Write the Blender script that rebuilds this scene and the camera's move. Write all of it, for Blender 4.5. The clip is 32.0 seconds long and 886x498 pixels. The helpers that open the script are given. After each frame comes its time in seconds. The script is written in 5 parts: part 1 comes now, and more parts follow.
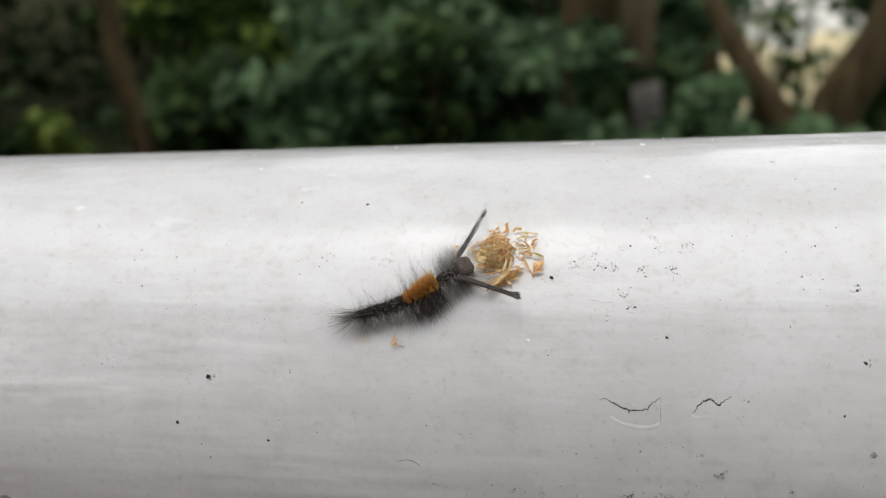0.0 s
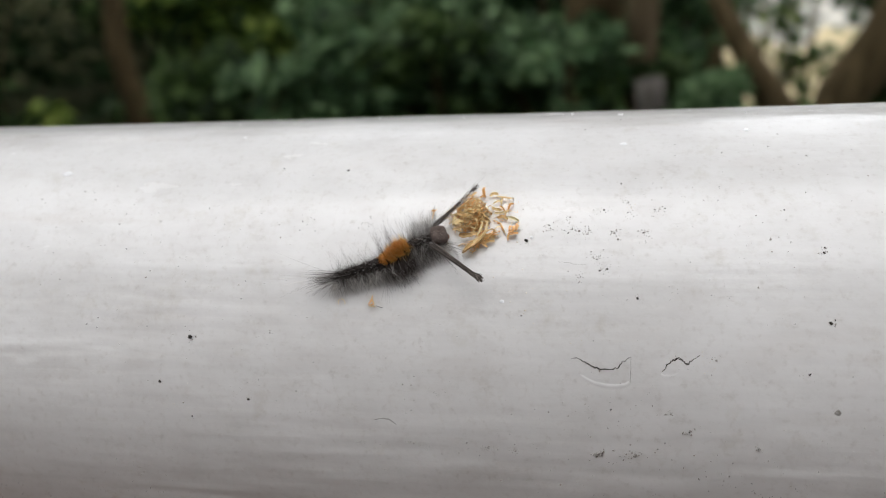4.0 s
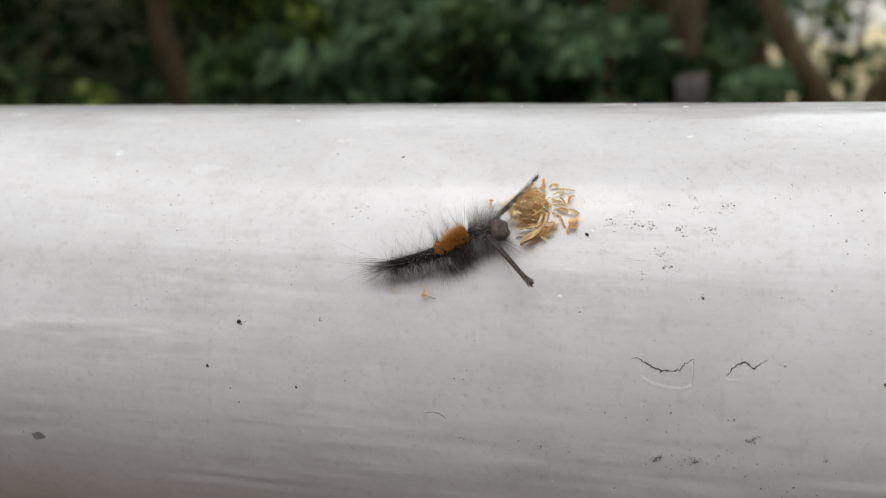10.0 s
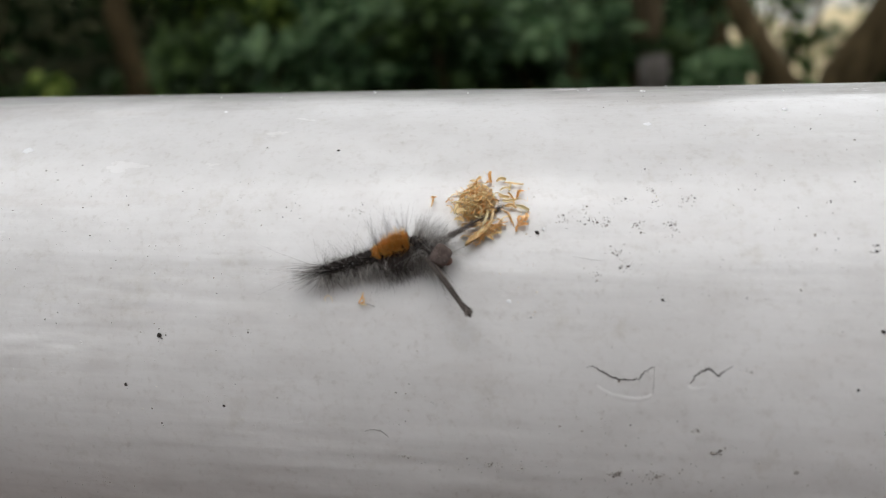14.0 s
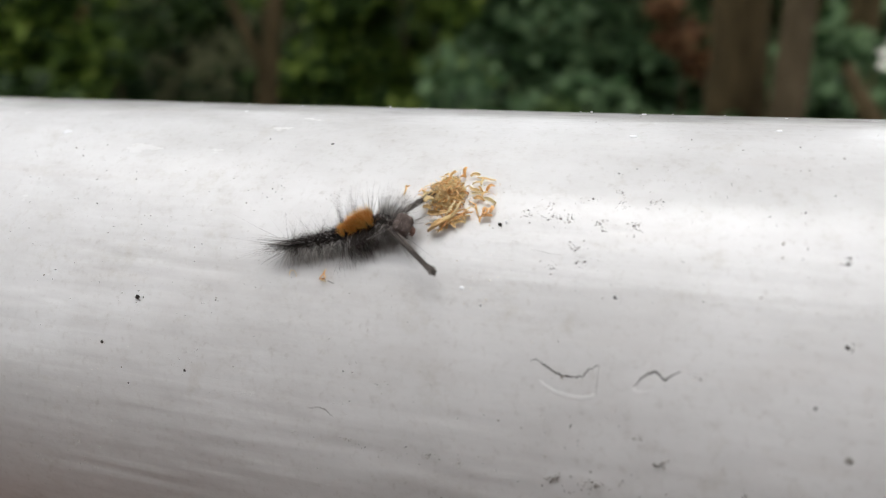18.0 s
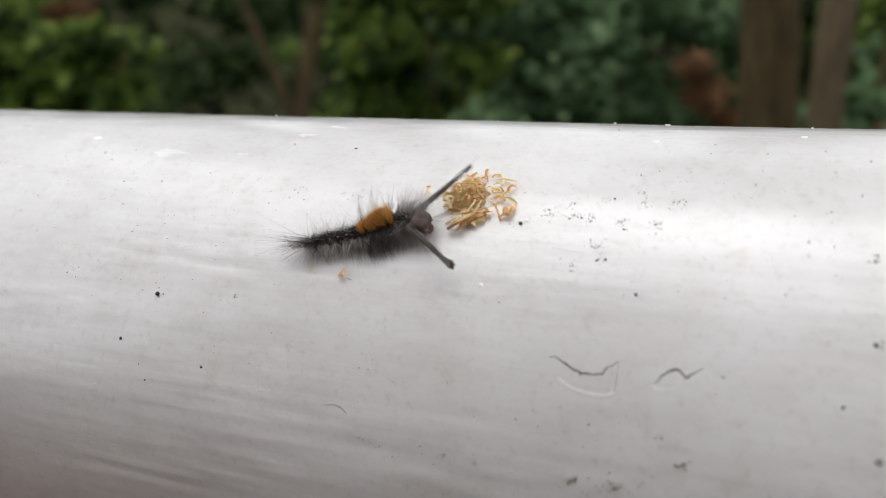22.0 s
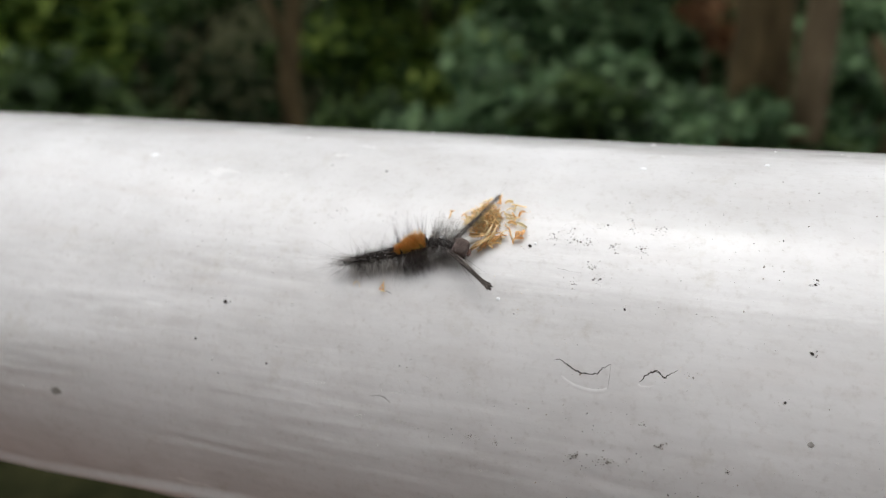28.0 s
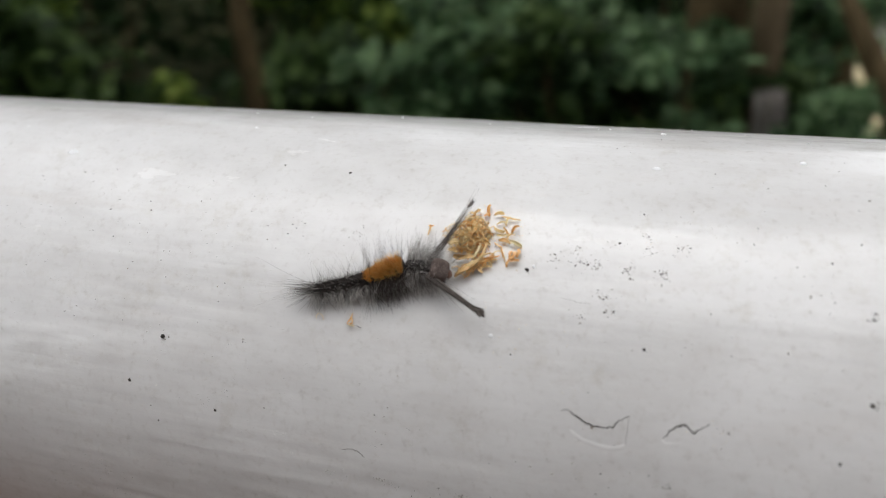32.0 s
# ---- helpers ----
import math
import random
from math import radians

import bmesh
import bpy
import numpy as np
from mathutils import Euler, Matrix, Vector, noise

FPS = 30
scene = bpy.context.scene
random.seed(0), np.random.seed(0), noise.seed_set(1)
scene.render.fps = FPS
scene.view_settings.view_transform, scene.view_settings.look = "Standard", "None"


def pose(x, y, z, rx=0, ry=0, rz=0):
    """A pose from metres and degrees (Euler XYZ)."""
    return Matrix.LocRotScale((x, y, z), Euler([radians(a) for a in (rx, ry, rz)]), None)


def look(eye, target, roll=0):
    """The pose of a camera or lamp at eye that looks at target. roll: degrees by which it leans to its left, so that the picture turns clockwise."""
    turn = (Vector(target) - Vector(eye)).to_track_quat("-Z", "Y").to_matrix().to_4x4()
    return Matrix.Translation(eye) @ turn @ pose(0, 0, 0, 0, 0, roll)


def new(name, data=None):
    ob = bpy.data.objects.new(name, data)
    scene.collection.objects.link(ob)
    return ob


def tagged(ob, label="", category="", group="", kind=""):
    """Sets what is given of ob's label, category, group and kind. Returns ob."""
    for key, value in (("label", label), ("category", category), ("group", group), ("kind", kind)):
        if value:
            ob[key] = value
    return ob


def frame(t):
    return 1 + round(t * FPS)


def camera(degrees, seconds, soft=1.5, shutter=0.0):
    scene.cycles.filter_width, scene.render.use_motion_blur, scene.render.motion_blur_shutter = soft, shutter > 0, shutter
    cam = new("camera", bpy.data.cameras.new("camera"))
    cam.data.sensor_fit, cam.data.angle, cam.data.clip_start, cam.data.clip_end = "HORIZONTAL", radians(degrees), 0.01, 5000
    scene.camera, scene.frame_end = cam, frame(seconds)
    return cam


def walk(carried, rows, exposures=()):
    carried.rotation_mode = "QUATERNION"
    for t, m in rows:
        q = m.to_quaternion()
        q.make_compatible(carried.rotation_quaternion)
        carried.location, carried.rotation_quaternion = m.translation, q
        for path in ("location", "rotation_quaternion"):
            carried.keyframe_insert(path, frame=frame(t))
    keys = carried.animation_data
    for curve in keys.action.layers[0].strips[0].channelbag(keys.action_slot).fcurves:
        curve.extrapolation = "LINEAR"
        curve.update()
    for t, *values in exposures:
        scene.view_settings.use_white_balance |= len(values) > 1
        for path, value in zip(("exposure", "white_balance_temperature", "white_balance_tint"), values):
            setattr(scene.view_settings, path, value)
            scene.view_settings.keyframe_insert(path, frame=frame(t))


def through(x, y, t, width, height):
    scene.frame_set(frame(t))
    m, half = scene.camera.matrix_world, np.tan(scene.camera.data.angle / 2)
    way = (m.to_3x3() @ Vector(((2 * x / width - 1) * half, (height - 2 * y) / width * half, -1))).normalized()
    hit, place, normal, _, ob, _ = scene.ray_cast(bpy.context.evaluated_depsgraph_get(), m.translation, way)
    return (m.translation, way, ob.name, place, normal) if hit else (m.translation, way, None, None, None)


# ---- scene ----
AXIS_Z = 1.0        # height of the rail's axis above the path
RAIL_R = 0.030      # a 60 mm rail

cam = camera(56.88, 32.0, soft=1.1)
cam.data.dof.use_dof = True
cam.data.dof.focus_distance = 0.083
cam.data.dof.aperture_fstop = 23.0
# seconds, x, y, z, pitch, roll, yaw
ROWS = [
    (0.0, 0.00002, -0.08509, 1.07268, -32.000, 5.600, 8.224),
    (0.5, 0.00017, -0.08495, 1.07191, -32.209, 5.818, 8.326),
    (1.0, 0.00076, -0.08596, 1.07157, -32.371, 5.898, 8.258),
    (1.5, -0.00042, -0.08650, 1.07223, -32.342, 5.889, 8.245),
    (2.0, 0.00016, -0.08631, 1.07198, -32.528, 5.840, 8.234),
    (2.5, 0.00169, -0.08646, 1.07256, -32.838, 5.762, 8.314),
    (3.0, 0.00286, -0.08878, 1.07223, -32.577, 5.598, 8.397),
    (3.5, 0.00263, -0.08771, 1.07140, -32.304, 5.409, 8.466),
    (5.5, 0.00965, -0.08818, 1.06879, -32.680, 5.441, 9.833),
    (6.0, 0.01297, -0.08737, 1.06845, -31.612, 4.991, 11.798),
    (6.5, 0.01254, -0.08474, 1.06721, -31.429, 4.674, 13.711),
    (7.0, 0.00995, -0.08181, 1.06561, -31.540, 4.575, 13.894),
    (7.5, 0.00840, -0.08289, 1.06732, -32.096, 4.564, 13.674),
    (8.0, 0.00701, -0.08629, 1.06791, -31.667, 4.702, 13.192),
    (8.5, 0.00376, -0.08702, 1.06850, -32.528, 5.163, 12.332),
    (9.0, 0.00306, -0.08732, 1.06793, -32.266, 5.015, 11.640),
    (9.5, 0.00155, -0.08610, 1.06922, -32.432, 5.353, 11.830),
    (10.0, 0.00011, -0.08622, 1.06937, -32.695, 5.129, 11.481),
    (10.5, -0.00075, -0.08481, 1.06922, -33.055, 4.928, 11.095),
    (11.0, -0.00098, -0.08432, 1.06929, -33.448, 4.876, 10.826),
    (11.5, 0.00109, -0.08291, 1.06902, -33.683, 4.859, 10.426),
    (12.0, 0.00033, -0.08128, 1.06813, -33.347, 4.632, 10.086),
    (12.5, -0.00078, -0.07965, 1.06673, -33.397, 4.409, 9.559),
    (13.0, 0.00011, -0.07883, 1.06705, -33.442, 4.574, 9.360),
    (13.5, 0.00091, -0.07898, 1.06680, -33.918, 4.802, 9.178),
    (15.5, 0.00222, -0.07939, 1.06504, -34.036, 4.900, 8.244),
    (16.0, 0.00663, -0.08191, 1.06237, -33.786, 4.864, 8.605),
    (16.5, 0.01270, -0.08134, 1.06001, -32.776, 4.546, 9.736),
    (17.0, 0.01493, -0.08232, 1.05984, -30.408, 4.147, 13.230),
    (17.5, 0.01368, -0.08049, 1.05871, -28.322, 4.280, 16.465),
    (18.0, 0.01558, -0.08156, 1.05589, -25.621, 4.022, 18.784),
    (18.5, 0.01556, -0.08515, 1.05272, -22.734, 3.647, 20.104),
    (19.0, 0.01574, -0.08580, 1.04947, -21.389, 3.136, 20.099),
    (19.5, 0.01555, -0.08292, 1.04639, -19.397, 3.067, 20.178),
    (20.0, 0.01333, -0.08243, 1.04539, -18.380, 2.759, 20.915),
    (20.5, 0.01709, -0.08591, 1.04803, -19.327, 2.369, 20.792),
    (21.0, 0.01899, -0.08653, 1.05293, -20.496, 2.920, 20.713),
    (21.5, 0.01726, -0.08611, 1.05193, -21.351, 3.232, 20.840),
    (22.0, 0.01640, -0.08305, 1.05110, -21.765, 3.669, 20.927),
    (22.5, 0.01541, -0.08199, 1.05101, -21.521, 3.454, 20.690),
    (23.0, 0.01785, -0.08119, 1.05296, -21.734, 3.952, 21.174),
    (23.5, 0.02069, -0.07941, 1.05368, -21.437, 3.853, 21.470),
    (24.0, 0.01983, -0.08060, 1.05386, -21.644, 4.166, 22.279),
    (24.5, 0.01771, -0.08081, 1.05365, -21.234, 3.895, 22.419),
    (26.5, 0.01573, -0.09064, 1.06215, -24.958, 4.113, 21.244),
    (27.0, 0.01911, -0.09241, 1.06366, -25.657, 3.993, 20.504),
    (27.5, 0.01927, -0.09366, 1.06362, -26.044, 3.999, 20.267),
    (28.0, 0.01807, -0.09313, 1.06687, -27.339, 4.467, 20.142),
    (28.5, 0.01553, -0.09262, 1.06770, -28.817, 3.844, 18.821),
    (29.0, 0.01254, -0.08990, 1.06831, -30.003, 3.952, 17.766),
    (29.5, 0.01013, -0.08827, 1.06824, -30.504, 3.642, 16.959),
    (30.0, 0.00950, -0.08544, 1.06868, -31.440, 3.924, 16.554),
    (30.5, 0.01263, -0.08315, 1.06907, -31.559, 4.174, 16.472),
    (31.0, 0.01378, -0.08163, 1.06880, -31.108, 4.182, 16.979),
    (31.5, 0.01161, -0.07960, 1.06744, -31.539, 4.248, 17.050),
    (32.0, 0.01068, -0.07700, 1.06713, -32.028, 4.496, 17.112),
]
EXPOSURES = [(0.0, 1.13), (3.0, 1.13), (6.0, 1.13), (9.0, 1.11), (11.0, 1.06), (13.0, 0.97), (16.0, 1.04), (17.0, 1.15), (19.0, 1.27), (22.0, 1.27), (28.0, 1.24), (30.0, 1.17), (32.0, 1.07)]
walk(cam, [(t, pose(x, y, z, 90 + pitch, roll, yaw)) for t, x, y, z, pitch, roll, yaw in ROWS], exposures=EXPOSURES)

# ---- light: bright overcast sky, soft high sun ----
SUN_EL, SUN_AZ = 78.0, 335.0
world = bpy.data.worlds.new("overcast_sky")
scene.world = world
world.use_nodes = True
wn = world.node_tree.nodes
wl = world.node_tree.links
bg = wn["Background"]
sky = wn.new("ShaderNodeTexSky")
sky.sky_type = "NISHITA"
sky.sun_disc = False
sky.sun_elevation, sky.sun_rotation = radians(SUN_EL), radians(SUN_AZ)
sky.air_density, sky.dust_density, sky.ozone_density = 1.0, 1.5, 1.0
grey = wn.new("ShaderNodeHueSaturation")
grey.inputs["Saturation"].default_value = 0.13
wl.new(sky.outputs[0], grey.inputs["Color"])
wl.new(grey.outputs[0], bg.inputs["Color"])
bg.inputs["Strength"].default_value = 0.15

sun_data = bpy.data.lights.new("sun", "SUN")
sun_data.energy, sun_data.angle, sun_data.color = 0.42, radians(70), (1.0, 0.98, 0.96)
sun = new("sun", sun_data)
sun.matrix_world = look((0, 0, 30), Vector((0, 0, 30)) - Vector((math.sin(radians(SUN_AZ)) * math.cos(radians(SUN_EL)), math.cos(radians(SUN_AZ)) * math.cos(radians(SUN_EL)), math.sin(radians(SUN_EL)))))


# ---- small tools ----
def part(name, bm, material, parent, label=""):
    """Links a bmesh, or a finished mesh, as one object under a thing or a part."""
    if isinstance(bm, bmesh.types.BMesh):
        me = bpy.data.meshes.new(name)
        bm.to_mesh(me)
        bm.free()
    else:
        me = bm
    if material and not me.materials:
        me.materials.append(material)
    ob = new(name, me)
    if parent is not None:
        ob.parent = parent
    if label:
        ob["label"] = label
    return ob


def smooth(me, on=True):
    me.polygons.foreach_set("use_smooth", [on] * len(me.polygons))
    return me


def mesh_of(name, verts, faces, soft=True):
    me = bpy.data.meshes.new(name)
    me.from_pydata([tuple(v) for v in verts], [], [tuple(f) for f in faces])
    me.update()
    return smooth(me, soft)


def on_rail(x_mm, theta, lift=0.0):
    """A place on the rail: millimetres along it, degrees from its crown towards the path, metres above its skin."""
    r, a = RAIL_R + lift, radians(theta)
    return Vector((x_mm / 1000, -r * math.sin(a), AXIS_Z + r * math.cos(a)))


def rail_pose(x_mm, theta, lift=0.0, spin=0.0):
    """x along the rail, z away from its skin."""
    return Matrix.Translation(on_rail(x_mm, theta, lift)) @ pose(0, 0, 0, theta) @ pose(0, 0, 0, 0, 0, spin)


def tube(points, radii, sides=8, rough=0.0, freq=3.0, close=True):
    """Verts and faces of a tapered tube through points."""
    verts, faces = [], []
    pts = [Vector(p) for p in points]
    n = len(pts)
    ref = Vector((0.31, 0.9, 0.2)).normalized()
    for i, p in enumerate(pts):
        d = (pts[min(i + 1, n - 1)] - pts[max(i - 1, 0)]).normalized()
        u = d.cross(ref)
        if u.length < 0.1:
            u = d.cross(Vector((1, 0, 0)))
        u.normalize()
        w = d.cross(u)
        for k in range(sides):
            a = 2 * math.pi * k / sides
            off = u * math.cos(a) + w * math.sin(a)
            r = radii[i] * (1 + rough * noise.noise((p + off * radii[i]) * freq))
            verts.append(p + off * r)
    for i in range(n - 1):
        for k in range(sides):
            a, b = i * sides + k, i * sides + (k + 1) % sides
            faces.append((a, b, b + sides, a + sides))
    if close:
        faces.append(tuple(range(sides))[::-1])
        faces.append(tuple((n - 1) * sides + k for k in range(sides)))
    return verts, faces


def strands(hairs, steps=4):
    """One mesh of tapered hairs; each is base, direction, length, bend, radius."""
    verts, faces = [], []
    tri = [(math.cos(a), math.sin(a)) for a in (0.0, 2.094, 4.189)]
    for base, d, length, bend, r in hairs:
        u = d.cross(Vector((0.3, 0.5, 0.81)))
        u = (u if u.length > 0.05 else d.cross(Vector((1, 0, 0)))).normalized()
        w = d.cross(u)
        o = len(verts)
        for i in range(steps):
            s = i / (steps - 1)
            c = base + d * (length * s) + bend * (length * s * s)
            rr = r * (1 - 0.8 * s)
            verts.extend(c + u * (x * rr) + w * (y * rr) for x, y in tri)
        for i in range(steps - 1):
            for k in range(3):
                a, b = o + 3 * i + k, o + 3 * i + (k + 1) % 3
                faces.append((a, b, b + 3, a + 3))
    return verts, faces


def noise_color(nodes, links, coords, scale, detail, stops, stretch=None, rough=0.6):
    """Noise through a colour ramp; stops are (place, colour)."""
    src = coords
    if stretch:
        m = nodes.new("ShaderNodeMapping")
        m.inputs["Scale"].default_value = stretch
        links.new(coords, m.inputs["Vector"])
        src = m.outputs[0]
    n = nodes.new("ShaderNodeTexNoise")
    n.inputs["Scale"].default_value, n.inputs["Detail"].default_value, n.inputs["Roughness"].default_value = scale, detail, rough
    links.new(src, n.inputs["Vector"])
    ramp = nodes.new("ShaderNodeValToRGB")
    els = ramp.color_ramp.elements
    while len(els) < len(stops):
        els.new(0.5)
    for e, (p, c) in zip(els, stops):
        e.position, e.color = p, (*c, 1)
    links.new(n.outputs["Fac"], ramp.inputs["Fac"])
    return n, ramp


def mix_color(nodes, links, mode, fac, a, b):
    m = nodes.new("ShaderNodeMix")
    m.data_type, m.blend_type = "RGBA", mode
    if isinstance(fac, float):
        m.inputs[0].default_value = fac
    else:
        links.new(fac, m.inputs[0])
    for sock, val in ((m.inputs[6], a), (m.inputs[7], b)):
        if isinstance(val, tuple):
            sock.default_value = (*val, 1)
        else:
            links.new(val, sock)
    return m.outputs[2]


def base_material(name, rough=0.5, spec=0.5):
    mat = bpy.data.materials.new(name)
    mat.use_nodes = True
    b = mat.node_tree.nodes["Principled BSDF"]
    b.inputs["Roughness"].default_value = rough
    b.inputs["Specular IOR Level"].default_value = spec
    return mat, mat.node_tree.nodes, mat.node_tree.links, b


def add_bump(nodes, links, bsdf, height, strength, distance):
    b = nodes.new("ShaderNodeBump")
    b.inputs["Strength"].default_value, b.inputs["Distance"].default_value = strength, distance
    links.new(height, b.inputs["Height"])
    last = bsdf.inputs["Normal"].links
    if last:
        links.new(last[0].from_socket, b.inputs["Normal"])
    links.new(b.outputs[0], bsdf.inputs["Normal"])


# ---- materials ----
def paint_material():
    """Aged white gloss paint with faint mottling, old brush marks and fine dirt."""
    mat, n, l, b = base_material("white_gloss_paint", 0.3, 0.42)
    co = n.new("ShaderNodeTexCoord").outputs["Object"]
    _, tone = noise_color(n, l, co, 55, 4, [(0.3, (0.746, 0.735, 0.720)), (0.7, (0.822, 0.812, 0.799))])
    _, streak = noise_color(n, l, co, 60, 3, [(0.28, (0.90, 0.87, 0.85)), (0.40, (1, 1, 1)), (0.62, (1, 1, 1)), (0.76, (0.91, 0.88, 0.85))], stretch=(0.6, 3.2, 3.2))
    _, mottle = noise_color(n, l, co, 210, 5, [(0.32, (0.90, 0.89, 0.88)), (0.5, (0.97, 0.97, 0.965)), (0.64, (1, 1, 1))], stretch=(0.8, 1.2, 1.2))
    _, stain = noise_color(n, l, co, 170, 7, [(0.58, (1, 1, 1)), (0.68, (0.90, 0.885, 0.85)), (0.78, (0.72, 0.68, 0.60))], rough=0.68)
    _, grain = noise_color(n, l, co, 1300, 4, [(0.54, (1, 1, 1)), (0.64, (0.84, 0.82, 0.79)), (0.74, (0.52, 0.48, 0.44))])
    _, smear = noise_color(n, l, co, 620, 6, [(0.56, (1, 1, 1)), (0.66, (0.86, 0.845, 0.82)), (0.76, (0.62, 0.58, 0.53))], stretch=(0.7, 1.2, 1.2), rough=0.7)
    c = mix_color(n, l, "MULTIPLY", 0.45, tone.outputs[0], streak.outputs[0])
    c = mix_color(n, l, "MULTIPLY", 0.75, c, mottle.outputs[0])
    c = mix_color(n, l, "MULTIPLY", 0.7, c, stain.outputs[0])
    c = mix_color(n, l, "MULTIPLY", 0.26, c, grain.outputs[0])
    c = mix_color(n, l, "MULTIPLY", 0.34, c, smear.outputs[0])
    l.new(c, b.inputs["Base Color"])
    _, rr = noise_color(n, l, co, 160, 5, [(0.3, (0.14, 0.14, 0.14)), (0.75, (0.30, 0.30, 0.30))], stretch=(0.6, 1.8, 1.8))
    l.new(rr.outputs[0], b.inputs["Roughness"])
    b.inputs["Coat Weight"].default_value = 0.45
    b.inputs["Coat Roughness"].default_value = 0.08
    n1, _ = noise_color(n, l, co, 70, 3, [(0, (0, 0, 0)), (1, (1, 1, 1))], stretch=(0.5, 2.2, 2.2))
    add_bump(n, l, b, n1.outputs["Fac"], 0.40, 0.0004)
    nb, _ = noise_color(n, l, co, 70, 3, [(0, (0, 0, 0)), (1, (1, 1, 1))], stretch=(0.4, 7, 7), rough=0.55)
    add_bump(n, l, b, nb.outputs["Fac"], 0.20, 0.0002)
    nl, _ = noise_color(n, l, co, 380, 4, [(0, (0, 0, 0)), (1, (1, 1, 1))], stretch=(0.75, 1, 1))
    add_bump(n, l, b, nl.outputs["Fac"], 0.28, 0.00014)
    n3, _ = noise_color(n, l, co, 1500, 2, [(0, (0, 0, 0)), (1, (1, 1, 1))])
    add_bump(n, l, b, n3.outputs["Fac"], 0.18, 0.00003)
    l.new(b.inputs["Normal"].links[0].from_socket, b.inputs["Coat Normal"])
    return mat


def plain_noise_material(name, dark, light, scale, rough=0.8, spec=0.3, bump=0.0, stretch=None):
    mat, n, l, b = base_material(name, rough, spec)
    co = n.new("ShaderNodeTexCoord").outputs["Object"]
    nz, ramp = noise_color(n, l, co, scale, 5, [(0.3, dark), (0.7, light)], stretch=stretch)
    l.new(ramp.outputs[0], b.inputs["Base Color"])
    if bump:
        add_bump(n, l, b, nz.outputs["Fac"], 0.6, bump)
    return mat


def island_material(name, stops, rough=0.6, spec=0.3, through=0.0, by="island"):
    """Colour varied from piece to piece."""
    mat, n, l, b = base_material(name, rough, spec)
    ramp = n.new("ShaderNodeValToRGB")
    els = ramp.color_ramp.elements
    while len(els) < len(stops):
        els.new(0.5)
    for e, (p, c) in zip(els, stops):
        e.position, e.color = p, (*c, 1)
    if by == "island":
        l.new(n.new("ShaderNodeNewGeometry").outputs["Random Per Island"], ramp.inputs["Fac"])
    else:
        l.new(n.new("ShaderNodeObjectInfo").outputs["Random"], ramp.inputs["Fac"])
    l.new(ramp.outputs[0], b.inputs["Base Color"])
    if through:
        tr = n.new("ShaderNodeBsdfTranslucent")
        l.new(ramp.outputs[0], tr.inputs["Color"])
        mx = n.new("ShaderNodeMixShader")
        mx.inputs[0].default_value = through
        l.new(b.outputs[0], mx.inputs[1])
        l.new(tr.outputs[0], mx.inputs[2])
        l.new(mx.outputs[0], n["Material Output"].inputs["Surface"])
    return mat


PAINT = paint_material()
NEAR_BLACK = plain_noise_material("near_black_and_crack_shade", (0.02, 0.018, 0.016), (0.07, 0.06, 0.05), 2500, 0.85)
POLLEN = island_material("yellow_dust", [(0.0, (0.50, 0.36, 0.16)), (0.5, (0.66, 0.57, 0.40)), (1.0, (0.74, 0.69, 0.56))], 0.9, 0.2)
FAINT_GRIME = island_material("faint_grime", [(0.0, (0.16, 0.14, 0.12)), (1.0, (0.48, 0.45, 0.41))], 0.9, 0.2)
GRIME = island_material("grime", [(0.0, (0.014, 0.012, 0.010)), (0.4, (0.060, 0.050, 0.043)), (1.0, (0.30, 0.24, 0.19))], 0.9, 0.2)
SMUDGE_AND_SHADE = plain_noise_material("dried_smudge_and_curl_shade", (0.20, 0.19, 0.17), (0.42, 0.40, 0.37), 1800, 0.9)
WHITE_FLECK = plain_noise_material("fresh_white_fleck", (0.82, 0.83, 0.84), (0.9, 0.9, 0.9), 900, 0.3)
LIT_EDGE_PAINT = plain_noise_material("lit_edge_white_paint", (0.74, 0.73, 0.715), (0.82, 0.81, 0.795), 700, 0.3)
BODY = plain_noise_material("velvet_black_skin", (0.010, 0.009, 0.008), (0.05, 0.043, 0.040), 1400, 0.85, 0.2, 0.00005)
HEADSKIN = plain_noise_material("grey_brown_head_capsule", (0.080, 0.060, 0.053), (0.185, 0.144, 0.128), 1600, 0.85, 0.15, 0.00004)
HEADFACE = plain_noise_material("reddish_brown_mouthparts", (0.10, 0.048, 0.034), (0.24, 0.13, 0.095), 2600, 0.45, 0.4, 0.00003)
WART = plain_noise_material("shiny_grey_wart", (0.09, 0.085, 0.08), (0.26, 0.25, 0.24), 2600, 0.22, 0.7)
HAIR_PALE = island_material("pale_grey_hair", [(0.0, (0.22, 0.20, 0.185)), (0.5, (0.54, 0.515, 0.49)), (1.0, (0.90, 0.88, 0.84))], 0.5, 0.4, 0.35)
HAIR_DARK = island_material("black_hair", [(0.0, (0.018, 0.014, 0.012)), (0.5, (0.056, 0.044, 0.039)), (1.0, (0.125, 0.102, 0.090))], 0.5, 0.4)
HAIR_PENCIL = island_material("dark_grey_brown_hair", [(0.0, (0.035, 0.028, 0.024)), (0.6, (0.14, 0.115, 0.10)), (1.0, (0.34, 0.29, 0.25))], 0.5, 0.4)
HAIR_HEAD = island_material("grey_brown_fur", [(0.0, (0.10, 0.080, 0.075)), (0.6, (0.28, 0.23, 0.21)), (1.0, (0.48, 0.42, 0.39))], 0.6, 0.3, 0.2)
